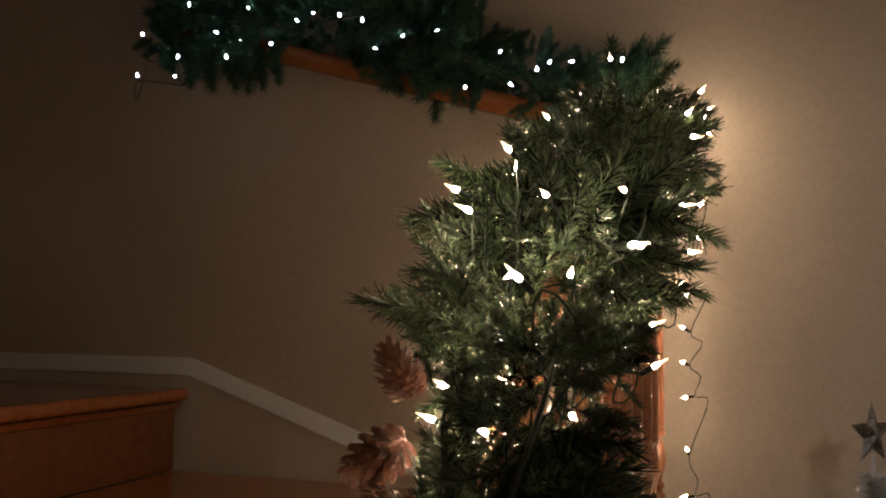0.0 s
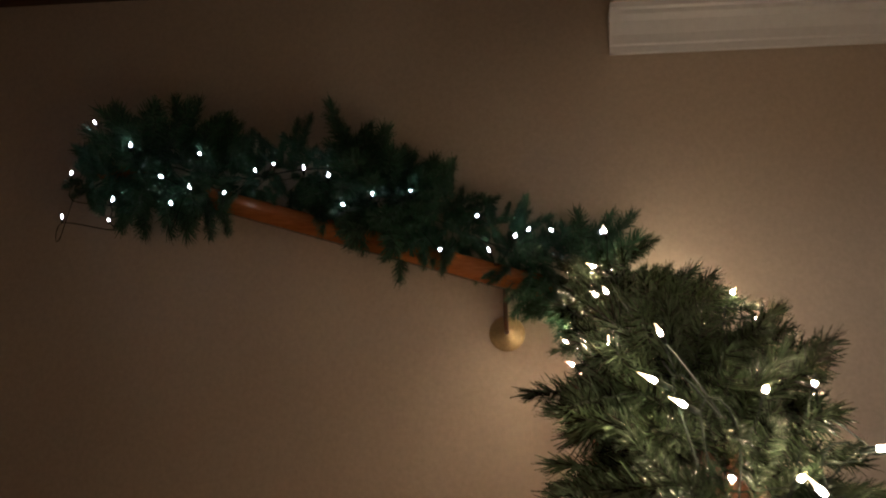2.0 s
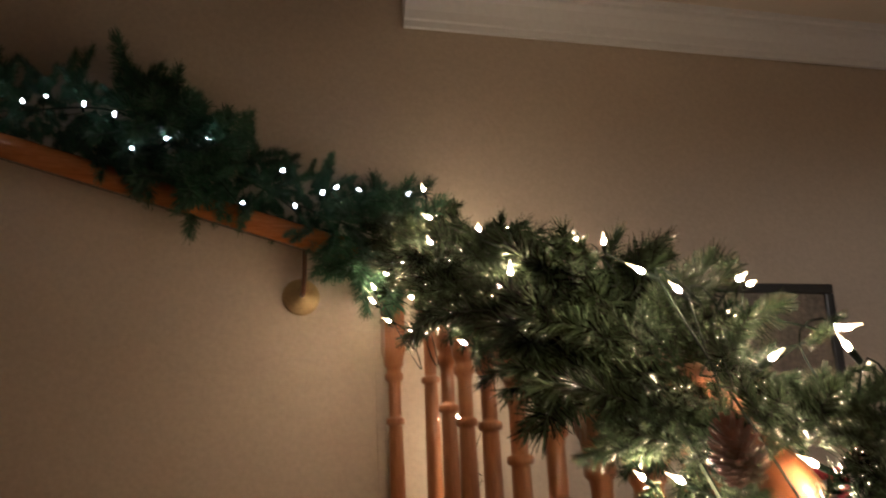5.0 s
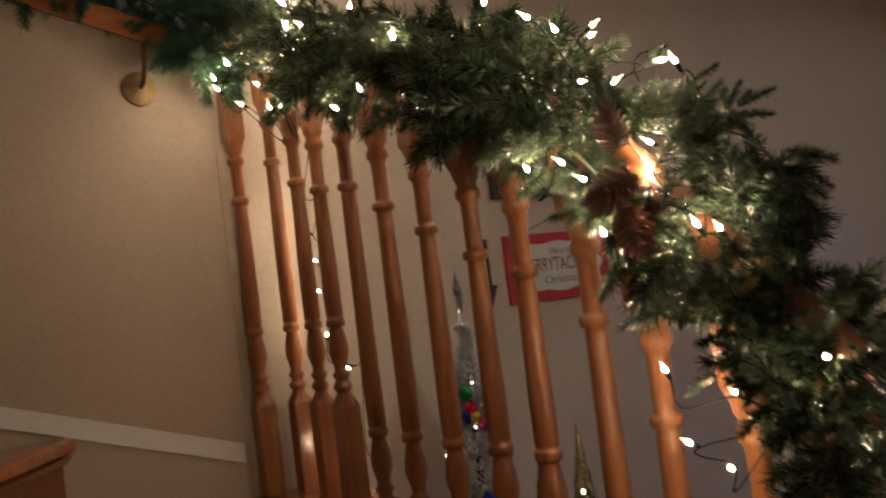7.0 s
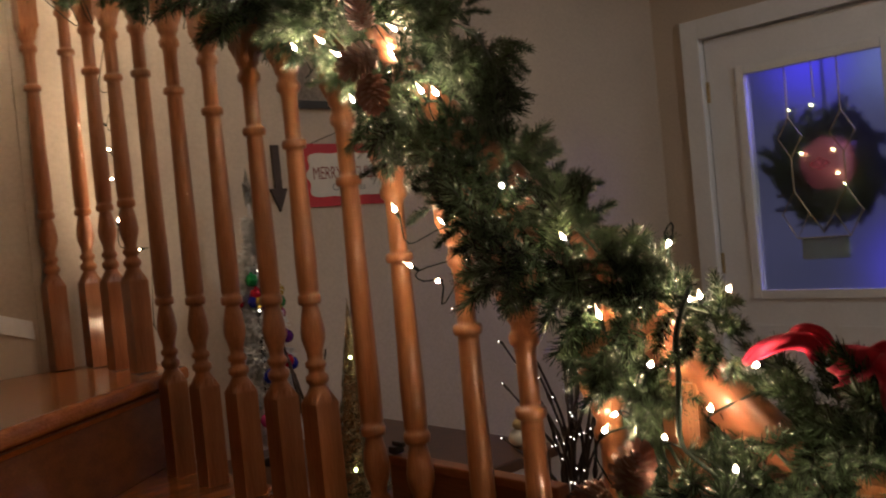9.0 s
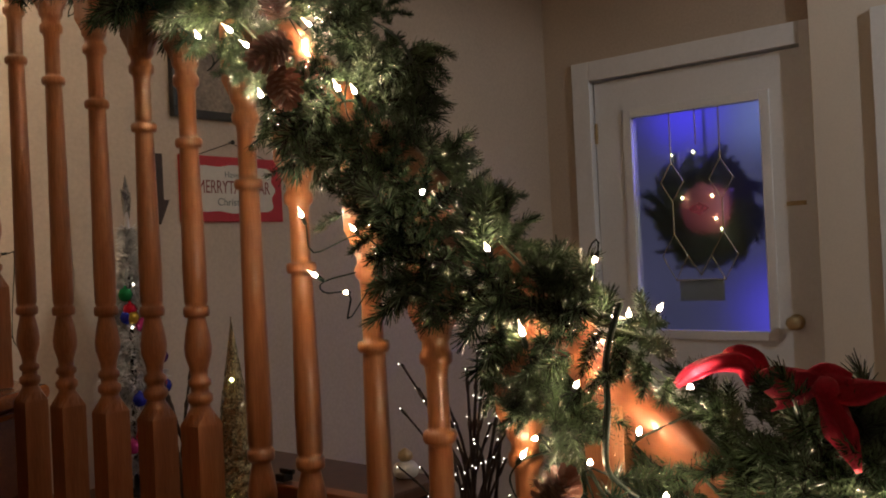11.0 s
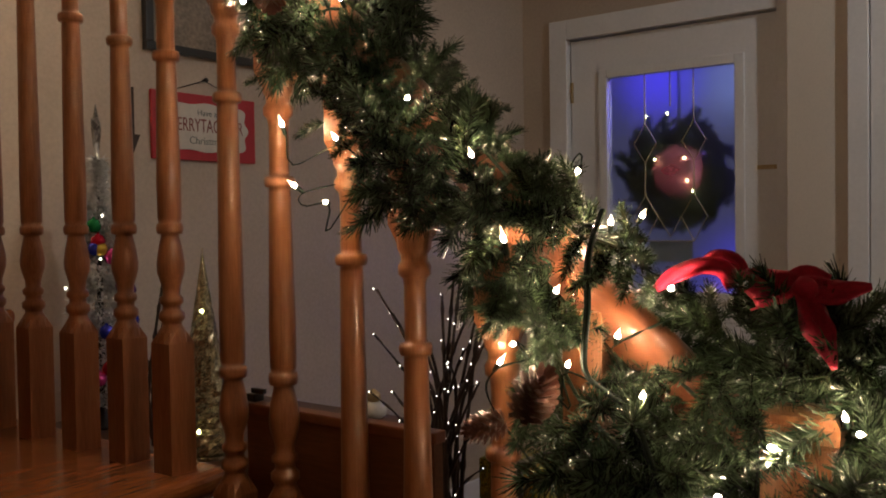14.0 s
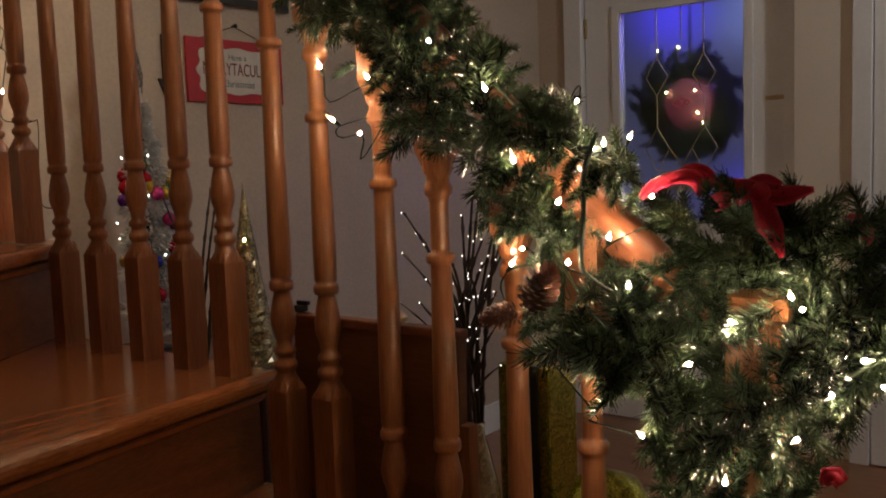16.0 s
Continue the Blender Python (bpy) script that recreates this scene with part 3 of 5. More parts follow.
SPRIGS = [sprig_mesh("sprig", 10 + i, l, n, w, M_NEEDLE) for i, (l, n, w) in
          enumerate(((0.090, 250, 0.027), (0.105, 290, 0.028), (0.075, 225, 0.026), (0.115, 320, 0.027), (0.098, 270, 0.030), (0.080, 240, 0.025)))]
DARKS = [sprig_mesh("dark_sprig", 40 + i, l, n, w, M_NEEDLE_B) for i, (l, n, w) in enumerate(((0.09, 330, 0.028), (0.11, 370, 0.028), (0.08, 300, 0.026), (0.10, 340, 0.030)))]


def aim(p, d, spin=0.0):
    return Matrix.Translation(p) @ d.to_track_quat("Z", "Y").to_matrix().to_4x4() @ Matrix.Rotation(spin, 4, "Z")


def joined(name, pieces, parent, mats):
    """Many sprigs as one mesh."""
    cos, starts, totals, loops, idx, nv, nl = [], [], [], [], [], 0, 0
    for me, m in pieces:
        c = np.empty(len(me.vertices) * 3)
        me.vertices.foreach_get("co", c)
        mm = np.array(m)
        cos.append(c.reshape(-1, 3) @ mm[:3, :3].T + mm[:3, 3])
        v = np.empty(len(me.loops), np.int32)
        me.loops.foreach_get("vertex_index", v)
        loops.append(v + nv)
        st = np.empty(len(me.polygons), np.int32)
        me.polygons.foreach_get("loop_start", st)
        mi = np.empty(len(me.polygons), np.int32)
        me.polygons.foreach_get("material_index", mi)
        starts.append(st + nl)
        idx.append(mi)
        nv += len(me.vertices)
        nl += len(me.loops)
    out = bpy.data.meshes.new(name)
    out.vertices.add(nv)
    out.vertices.foreach_set("co", np.concatenate(cos).ravel())
    out.loops.add(nl)
    out.loops.foreach_set("vertex_index", np.concatenate(loops))
    st = np.concatenate(starts)
    out.polygons.add(len(st))
    out.polygons.foreach_set("loop_start", st)
    for mt in mats:
        out.materials.append(mt)
    out.polygons.foreach_set("material_index", np.concatenate(idx))
    out.update(calc_edges=True)
    out.validate()
    ob = put(name, out, parent, "dense inner sprigs of the garland")
    ob["kind"] = "stuff"
    return ob


CLEAR = []


def strand(thing, origin, points, count, extra, kinds, size, seed, spread=0.03, forward=0.45, keep_off=None):
    """Sprigs set round a wired core that runs through points: count single ones and extra ones joined. Sprigs leave the bulbs free."""
    r = random.Random(seed)
    path = glide(points, 0.01)
    v, f = sweep([p - origin for p in path[::2]], ring_section(0.0022, 5))
    put("wire_core", mesh_of("wire_core", v, f, M_STEM), thing)
    mass = []
    for i in range(count + extra):
        u = (i * 0.6180339) % 1.0
        k = min(len(path) - 2, int(u * (len(path) - 1)))
        d = (path[k + 1] - path[max(0, k - 1)]).normalized()
        side = d.cross(Vector((0, 0, 1))).normalized()
        top = side.cross(d)
        for attempt in range(12):
            a = r.uniform(0, 2 * math.pi)
            lump = 0.80 + 0.32 * math.sin(u * len(path) * 0.115 + seed)
            radial = side * math.cos(a) + top * math.sin(a)
            out = radial + d * r.choice((-1, 1)) * r.uniform(0.1, forward * 2) + Vector((0, 0, -0.10))
            out.normalize()
            p = path[k] + radial * r.uniform(0, spread)
            s = size * r.uniform(0.75, 1.15) * lump
            ends = [p + out * s * q for q in (0.03, 0.06, 0.09, 0.12)]
            if keep_off and any(keep_off(q) for q in ends):
                continue
            if any((q - c).length < rad for q in ends for c, rad in CLEAR):
                continue
            m = aim(p - origin, out, r.uniform(0, 6.28)) @ Matrix.Diagonal((s, s, s, 1))
            me = r.choice(kinds)
            if i < count:
                put("sprig", me, thing, "", m)
            else:
                mass.append((me, m))
            break
    if mass:
        joined("sprig_mass", mass, thing, list(kinds[0].materials))


LOW = [(-0.235, 0.690, 1.350), (-0.23, 0.602, 1.328), (-0.235, 0.668, 1.273), (-0.235, 0.616, 1.252), (-0.24, 0.482, 1.365), (-0.23, 0.402, 1.296), (-0.225, 0.365, 1.203),
       (-0.225, 0.304, 1.153), (-0.14, 0.322, 1.281), (-0.17, 0.288, 1.219), (-0.18, 0.264, 1.221), (-0.18, 0.230, 1.228), (-0.23, 0.178, 1.161), (-0.225, 0.236, 1.111),
       (-0.25, 0.199, 1.060), (-0.25, 0.277, 1.083), (-0.23, 0.352, 1.097), (-0.23, 0.371, 1.075), (-0.245, 0.250, 0.908), (-0.245, 0.187, 0.888), (-0.25, 0.127, 0.980),
       (-0.25, 0.084, 1.030), (-0.215, 0.031, 1.053), (-0.215, 0.021, 1.042), (-0.20, -0.034, 0.991), (-0.20, -0.054, 0.967), (-0.22, -0.011, 0.958), (-0.23, 0.020, 0.909),
       (-0.25, 0.090, 0.853)]
HIGH = [(-0.262, 1.955, 2.070), (-0.25, 1.862, 2.070), (-0.25, 1.788, 1.980), (-0.27, 1.560, 1.968), (-0.27, 1.470, 2.002), (-0.27, 1.365, 1.817), (-0.27, 1.268, 1.966),
        (-0.27, 1.266, 1.822), (-0.28, 1.120, 1.862), (-0.26, 0.855, 1.607), (-0.26, 0.784, 1.602), (-0.26, 0.750, 1.576), (-0.24, 0.788, 1.766), (-0.25, 0.741, 1.510),
        (-0.180, 0.716, 1.610), (-0.200, 0.707, 1.572), (-0.165, 0.676, 1.695), (-0.23, 0.618, 1.501), (-0.23, 0.590, 1.494), (-0.26, 0.812, 1.789),
        (-0.24, 0.930, 1.850), (-0.27, 1.540, 2.068), (-0.27, 1.547, 2.022), (-0.28, 1.595, 1.880), (-0.27, 1.680, 1.988), (-0.24, 1.700, 2.175),
        (-0.285, 1.870, 2.047), (-0.315, 1.860, 1.985), (-0.305, 1.750, 1.925), (-0.295, 1.620, 1.880), (-0.30, 1.930, 2.030)]
BACK = [(-0.06, 1.85, 2.05), (-0.075, 1.70, 2.10), (-0.06, 1.50, 1.86), (-0.08, 1.36, 1.98), (-0.07, 1.20, 1.76), (-0.07, 1.05, 1.80), (-0.09, 0.92, 1.62), (-0.08, 0.78, 1.66), (-0.05, 1.93, 2.12), (-0.04, 1.78, 1.93), (-0.04, 1.60, 2.03), (-0.04, 1.42, 1.80), (-0.04, 1.28, 1.93), (-0.05, 1.12, 1.70),
        (-0.095, 0.777, 1.731), (-0.075, 0.66, 1.46), (-0.09, 0.50, 1.36)]
WALLS = [(-1.45, 2.388), (-1.343, 2.319), (-1.346, 2.272), (-1.46, 2.281), (-1.406, 2.513), (-1.312, 2.451), (-1.227, 2.374), (-1.158, 2.344), (-1.2, 2.306), (-1.144, 2.427),
         (-1.078, 2.33), (-1.007, 2.381), (-0.966, 2.397), (-0.895, 2.381), (-0.837, 2.363), (-0.799, 2.294), (-0.736, 2.318), (-0.656, 2.326), (-0.583, 2.188),
         (-0.504, 2.261), (-0.476, 2.183), (-0.421, 2.213), (-0.394, 2.228), (-0.341, 2.227), (-0.239, 2.218)]
BACK = [(min(x, -0.07), y, z) for x, y, z in BACK]
for q in LOW + HIGH:
    CLEAR += [(Vector(q) + Vector((-0.82, -0.52, 0.05)) * k, 0.021) for k in (0.0, 0.025, 0.05, 0.08)]
for q in BACK:
    CLEAR += [(Vector(q) + Vector((1, 0, 0)) * k, 0.018) for k in (0.01, 0.035)]
for x, z in WALLS:
    CLEAR += [(Vector((x, 1.852, z)) + Vector((0.2, -1, -0.2)) * k, 0.022) for k in (0.0, 0.03, 0.06)]
FRONT = [(-0.172, 0.80, 1.780), (-0.204, 0.80, 1.708), (-0.150, 0.80, 1.706), (-0.149, 0.80, 1.582), (-0.110, 0.874, 1.794), (-0.086, 0.777, 1.730)]
for q in FRONT:
    way = (Vector((-0.05, 0.0, 1.66)) - Vector(q)).normalized()
    CLEAR += [(Vector(q) + way * k, 0.023) for k in (0.0, 0.03, 0.06, 0.09, 0.13, 0.17)]
CONES = [(-0.285, 0.680, 1.552), (-0.29, 0.295, 1.058), (-0.285, 0.352, 1.020), (-0.27, 0.684, 1.622), (-0.28, 0.660, 1.506)]
for q in CONES:
    CLEAR += [(Vector(q) + Vector((-0.82, -0.45, 0.1)) * k, 0.045) for k in (0.0, 0.04, 0.08)]
CLEAR += [(Vector((-0.285, 0.680, 1.552)) + Vector((0.38, -0.90, 0.14)) * k, 0.035) for k in (0.02, 0.06, 0.10, 0.15, 0.20)]
# stretches of the rail that the greenery leaves bare
for y in (0.21, 0.23, 0.25, 0.27):
    CLEAR += [(Vector((PLANE, y, 1.082 + 0.9 * (y - 0.19))) + Vector((-0.82, -0.52, 0.12)) * k, 0.020) for k in (0.03, 0.06, 0.09, 0.12)]
for y, z in ((0.190, 1.025), (0.178, 0.995), (0.163, 0.955)):
    CLEAR += [(Vector((-0.27, y, z)) + Vector((-0.85, -0.45, 0.12)) * k, 0.012) for k in (0.0, 0.03, 0.06)]
# the newel shows its cap, one strip of its head and a patch of its shaft
for y, z, rad in ((0.070, 1.062, 0.011), (0.050, 1.064, 0.012), (0.032, 1.066, 0.011), (0.053, 1.042, 0.013), (0.050, 1.022, 0.014), (0.052, 1.002, 0.013), (0.108, 1.005, 0.013),
                  (0.108, 0.982, 0.016), (0.110, 0.960, 0.014)):
    CLEAR += [(Vector((-0.25, y, z)) + Vector((-0.85, -0.45, 0.12)) * k, rad) for k in (0.0, 0.03, 0.06)]

GO = Vector((PLANE, 0.9, 1.65))


# upper and lower outline of the greenery along the lower flight, as (y, z)
CREST = [(-0.15, 1.17), (0.10, 1.175), (0.20, 1.175), (0.24, 1.215), (0.31, 1.285), (0.39, 1.315), (0.405, 1.375), (0.46, 1.430), (0.50, 1.455), (0.545, 1.465), (0.555, 1.565), (0.60, 1.635),
         (0.68, 1.70), (0.75, 1.775)]
HEM = [(-0.06, 1.00), (0.0, 0.85), (0.05, 0.72), (0.15, 0.70), (0.20, 0.82), (0.23, 0.88), (0.29, 0.93), (0.385, 0.97), (0.43, 1.04), (0.44, 1.19), (0.52, 1.215), (0.74, 1.225), (0.80, 1.50)]


def along(line, y):
    for (a, za), (b, zb) in zip(line, line[1:]):
        if y <= b:
            return za + (zb - za) * (max(y, a) - a) / (b - a)
    return None


def too_far(q):
    top, low = along(CREST, q.y), along(HEM, q.y)
    top = rail_z(q.y) + 0.15 if top is None else top
    low = rail_z(q.y) - 0.12 if low is None else low
    return q.x > (-0.025 if q.y > 0.9 else -0.06) or q.z > top or q.z < low


garland = base("garland", *GO)
tagged(garland, "green artificial pine garland wound along the oak handrail", "garland")
strand(garland, GO, [(-0.25, 1.91, 2.125), (-0.20, 1.72, 2.04), (-0.195, 1.40, 1.92), (-0.195, 1.16, 1.84), (-0.195, 0.98, 1.76), (-0.195, 0.84, 1.68), (-0.20, 0.72, 1.58),
                     (-0.21, 0.63, 1.49)], 110, 560, SPRIGS, 0.98, 3, 0.075, keep_off=too_far)
strand(garland, GO, [(-0.23, 0.84, 1.66), (-0.25, 0.74, 1.58), (-0.25, 0.64, 1.47)], 20, 70, SPRIGS, 0.70, 9, 0.04, keep_off=too_far)
strand(garland, GO, [(-0.15, 0.78, 1.68), (-0.14, 0.68, 1.63), (-0.14, 0.60, 1.58), (-0.15, 0.56, 1.53)], 24, 120, SPRIGS, 0.62, 10, 0.055, keep_off=too_far)
strand(garland, GO, [(-0.21, 0.66, 1.45), (-0.215, 0.58, 1.38), (-0.215, 0.51, 1.31), (-0.20, 0.43, 1.255), (-0.17, 0.35, 1.225), (-0.14, 0.25, 1.190)], 55, 220, SPRIGS, 0.76, 4, 0.055, keep_off=too_far)
strand(garland, GO, [(-0.17, 0.35, 1.14), (-0.205, 0.32, 1.10), (-0.215, 0.285, 1.045), (-0.215, 0.24, 1.00), (-0.21, 0.18, 0.96), (-0.20, 0.125, 0.925), (-0.18, 0.08, 0.90)], 60, 110, SPRIGS, 0.75, 5, 0.05, keep_off=too_far)
strand(garland, GO, [(-0.12, 0.20, 1.115), (-0.15, 0.14, 1.095), (-0.16, 0.08, 1.090), (-0.15, 0.02, 1.075), (-0.14, -0.05, 1.05), (-0.13, -0.12, 1.03)], 38, 130, SPRIGS, 0.68, 6, 0.045, keep_off=too_far)
strand(garland, GO, [(-0.20, 0.19, 1.075), (-0.215, 0.15, 1.05), (-0.215, 0.11, 1.02)], 8, 16, SPRIGS, 0.50, 12, 0.02, keep_off=too_far)
strand(garland, GO, [(-0.19, 0.10, 0.93), (-0.20, 0.05, 0.94), (-0.19, 0.00, 0.96), (-0.17, -0.05, 0.99), (-0.14, -0.10, 1.02)], 30, 110, SPRIGS, 0.66, 7, 0.04, keep_off=too_far)

strand(garland, GO, [(-0.16, 0.60, 1.42), (-0.17, 0.53, 1.39), (-0.18, 0.47, 1.35), (-0.20, 0.43, 1.29)], 26, 90, SPRIGS, 0.60, 14, 0.045, keep_off=too_far)
strand(garland, GO, [(-0.19, 0.66, 1.51), (-0.20, 0.60, 1.47), (-0.20, 0.55, 1.42)], 14, 50, SPRIGS, 0.60, 15, 0.05, keep_off=too_far)

strand(garland, GO, [(-0.19, 0.47, 1.36), (-0.195, 0.41, 1.305), (-0.20, 0.35, 1.25), (-0.19, 0.30, 1.215)], 26, 90, SPRIGS, 0.42, 17, 0.022,
       keep_off=lambda q: too_far(q) or q.z < rail_z(q.y) - 0.004)
strand(garland, GO, [(-0.225, 0.36, 1.155), (-0.225, 0.32, 1.125), (-0.225, 0.285, 1.10)], 14, 24, SPRIGS, 0.42, 19, 0.02, keep_off=too_far)
strand(garland, GO, [(-0.20, 0.15, 0.90), (-0.20, 0.12, 0.84), (-0.20, 0.09, 0.79), (-0.19, 0.06, 0.75)], 26, 90, SPRIGS, 0.60, 18, 0.05, keep_off=too_far)

# longer tips that stand out over the steps
r8 = random.Random(88)
for y, z, up in ((0.90, 1.74, 0.35), (0.86, 1.70, -0.05), (0.80, 1.66, 0.15), (0.98, 1.76, 0.10), (0.95, 1.72, -0.15)):
    way = Vector((-1.0, r8.uniform(-0.25, 0.35), up)).normalized()
    put("sprig", SPRIGS[3], garland, "", aim(Vector((-0.235, y, z)) - GO, way, r8.uniform(0, 6)) @ Matrix.Diagonal((0.95, 0.95, 0.95, 1)))

# short tips over the foot of the rail and the newel
for y, z in ((0.30, 1.13), (0.27, 1.17), (0.36, 1.20), (0.02, 0.93), (-0.02, 0.95), (0.30, 1.21), (0.10, 1.045), (0.115, 1.035), (0.09, 1.03), (0.125, 1.05), (0.35, 1.17)):
    way = Vector((-0.8, r8.uniform(-0.8, 0.4), r8.uniform(-0.5, 0.2))).normalized()
    put("sprig", SPRIGS[1], garland, "", aim(Vector((-0.20, y, z)) - GO, way, r8.uniform(0, 6)) @ Matrix.Diagonal((0.55, 0.55, 0.55, 1)))

for y, z in ((0.285, 1.20), (0.275, 1.21), (0.262, 1.20), (0.25, 1.195), (0.235, 1.19), (0.225, 1.18), (0.205, 1.165), (0.265, 1.175)):
    way = Vector((-0.75, r8.uniform(-0.45, 0.15), r8.uniform(-0.75, -0.35))).normalized()
    put("sprig", SPRIGS[2], garland, "", aim(Vector((-0.215, y, z)) - GO, way, r8.uniform(0, 6)) @ Matrix.Diagonal((0.5, 0.5, 0.5, 1)))

WO = Vector((-0.8, 1.93, 2.36))
wall_garland = base("garland", *WO)
tagged(wall_garland, "dark green pine garland on the wall handrail", "garland")
strand(wall_garland, WO, [(-0.25, 1.93, 2.13), (-0.367, 1.925, 2.175), (-0.523, 1.925, 2.24), (-0.71, 1.92, 2.335), (-0.86, 1.915, 2.405), (-1.094, 1.91, 2.385), (-1.293, 1.90, 2.425),
                          (-1.45, 1.90, 2.355)], 150, 260, DARKS, 1.02, 8, 0.06, keep_off=lambda q: q.y > WY - 0.012)


# ---- strings of lights ----
def bulb_mesh(rows, mat, lit):
    """A pointed glass bulb whose first rows glow brightly and whose tip is dim."""
    v, f = lathe(rows, 8)
    me = mesh_of("bulb", v, f, mat, True)
    me.materials.append(M_TIP)
    for p in me.polygons:
        if min(p.vertices) >= lit * 8:
            p.material_index = 1
    return me


BULB = bulb_mesh([(0, .0015), (.002, .0022), (.005, .0024), (.008, .0019), (.013, .0011), (.018, .0004), (.019, .0001)], M_WARM, 3)
v, f = lathe([(0, .0020), (.003, .0028), (.006, .0029), (.010, .0020), (.013, .0004)], 7)
COLD = mesh_of("bulb", v, f, M_COOL, True)
DIMMER = bulb_mesh([(0, .0015), (.002, .0022), (.005, .0024), (.008, .0019), (.013, .0011), (.018, .0004), (.019, .0001)], M_LOWBULB, 3)
FAINT = bulb_mesh([(0, .0018), (.002, .0024), (.005, .0025), (.008, .0019), (.012, .0010), (.016, .0002)], M_FAINT, 3)
v, f = lathe([(-.014, .0022), (-.012, .0028), (-.002, .0031), (.001, .0026)], 8)
SOCKET = mesh_of("socket", v, f, M_WIRE, True)


def light_string(name, label, origin, places, bulb, seed, away, socket=True):
    """Bulbs at the places, in order, with a wire that sags from one to the next."""
    r = random.Random(seed)
    thing = base(name, *origin)
    tagged(thing, label, "string lights")
    line = []
    for p in places:
        p = Vector(p)
        d = (away(p) + Vector((r.uniform(-1, 1), r.uniform(-1, 1), r.uniform(-0.6, 1.2))) * 0.6).normalized()
        b = put("bulb", bulb, thing, "", aim(p - origin, d))
        if socket:
            put("socket", SOCKET, b)
        line.append(p - origin - d * 0.016)
        line.append(p - origin - d * 0.05 + Vector((r.uniform(-.01, .01), r.uniform(-.02, .02), r.uniform(-.03, .0))))
    v, f = sweep(glide(line, 0.012), ring_section(0.0012, 4), Vector((0.3, 0.2, 1)))
    put("wire", mesh_of("wire", v, f, M_WIRE), thing)
    return thing


light_string("light_string", "lit warm white mini lights on green wire in the lower garland", GO, LOW, DIMMER, 11, lambda p: Vector((-0.8, -0.5, 0.25)))
light_string("light_string", "lit warm white mini lights on green wire in the upper garland", GO, HIGH, BULB, 12, lambda p: Vector((-0.6, -0.4, 0.5)))
light_string("light_string", "lit warm white mini lights on the hall side of the garland", GO, BACK, BULB, 13, lambda p: Vector((0.9, 0.0, 0.1)))
light_string("light_string", "lit warm mini lights on the lower face of the garland", GO, FRONT, BULB, 16, lambda p: Vector((0.1, -1.0, 0.1)))
HANG = [(-0.13, 1.945, 1.969), (-0.125, 1.935, 1.755), (-0.12, 1.915, 1.660), (-0.12, 1.895, 1.590), (-0.115, 1.905, 1.520), (-0.115, 1.895, 1.413), (-0.11, 1.80, 1.339),
        (-0.12, 1.77, 1.158)]
light_string("light_string", "lit warm mini lights hanging down behind the top balusters", GO, HANG, FAINT, 14, lambda p: Vector((-0.7, -0.3, 0.1)))
light_string("light_string", "lit cool white mini lights in the dark wall garland", WO, [(x, 1.852, z) for x, z in WALLS], COLD, 15, lambda p: Vector((0.2, -1, 0.1)))


# dark cord that hangs across the rail
CO = Vector((-0.25, 0.25, 1.15))
cord = base("extension_cord", *CO)
tagged(cord, "dark green light cord hanging across the handrail", "cord")
for dx, dy, thick in ((0, 0, 0.0027), (0.005, 0.005, 0.0021)):
    run = [(-0.20, 0.262, 1.235), (-0.245, 0.255, 1.19), (-0.25, 0.254, 1.14), (-0.25, 0.258, 1.082), (-0.252, 0.236, 1.062), (-0.262, 0.206, 1.050), (-0.268, 0.190, 1.025), (-0.270, 0.178, 0.995), (-0.268, 0.163, 0.955), (-0.258, 0.145, 0.915)]
    v, f = sweep(glide([Vector(q) + Vector((dx, dy, 0)) - CO for q in run], 0.008), ring_section(thick, 6), Vector((1, 0.2, 0)))
    put("cable", mesh_of("cable", v, f, M_WIRE, True), cord)


PO = Vector((-0.19, 0.72, 1.50))
drop = base("extension_cord", *PO)
tagged(drop, "dark green light cord with a plug hanging before a baluster", "cord")
v, f = sweep(glide([Vector(q) - PO for q in ((-0.19, 0.73, 1.590), (-0.215, 0.725, 1.545), (-0.222, 0.718, 1.500), (-0.224, 0.712, 1.455))], 0.008), ring_section(0.0019, 6), Vector((1, 0.2, 0)))
put("cable", mesh_of("cable", v, f, M_WIRE, True), drop)
bm = box(bmesh.new(), (-0.008, -0.010, -0.013), (0.008, 0.010, 0.013), 0.003)
part("plug", bm, M_BLACK, drop, "black plug", m=Matrix.Translation(Vector((-0.225, 0.711, 1.440)) - PO))
turn = [Vector((-0.205 + 0.006 * math.sin(2 * k), 0.628 + 0.020 * math.cos(k * 0.52), 1.478 + 0.015 * math.sin(k * 0.52))) - PO for k in range(12)]
v, f = sweep(glide(turn, 0.006), ring_section(0.0019, 6), Vector((1, 0.1, 0)))
put("cable", mesh_of("cable", v, f, M_WIRE, True), drop, "loop of spare cord")


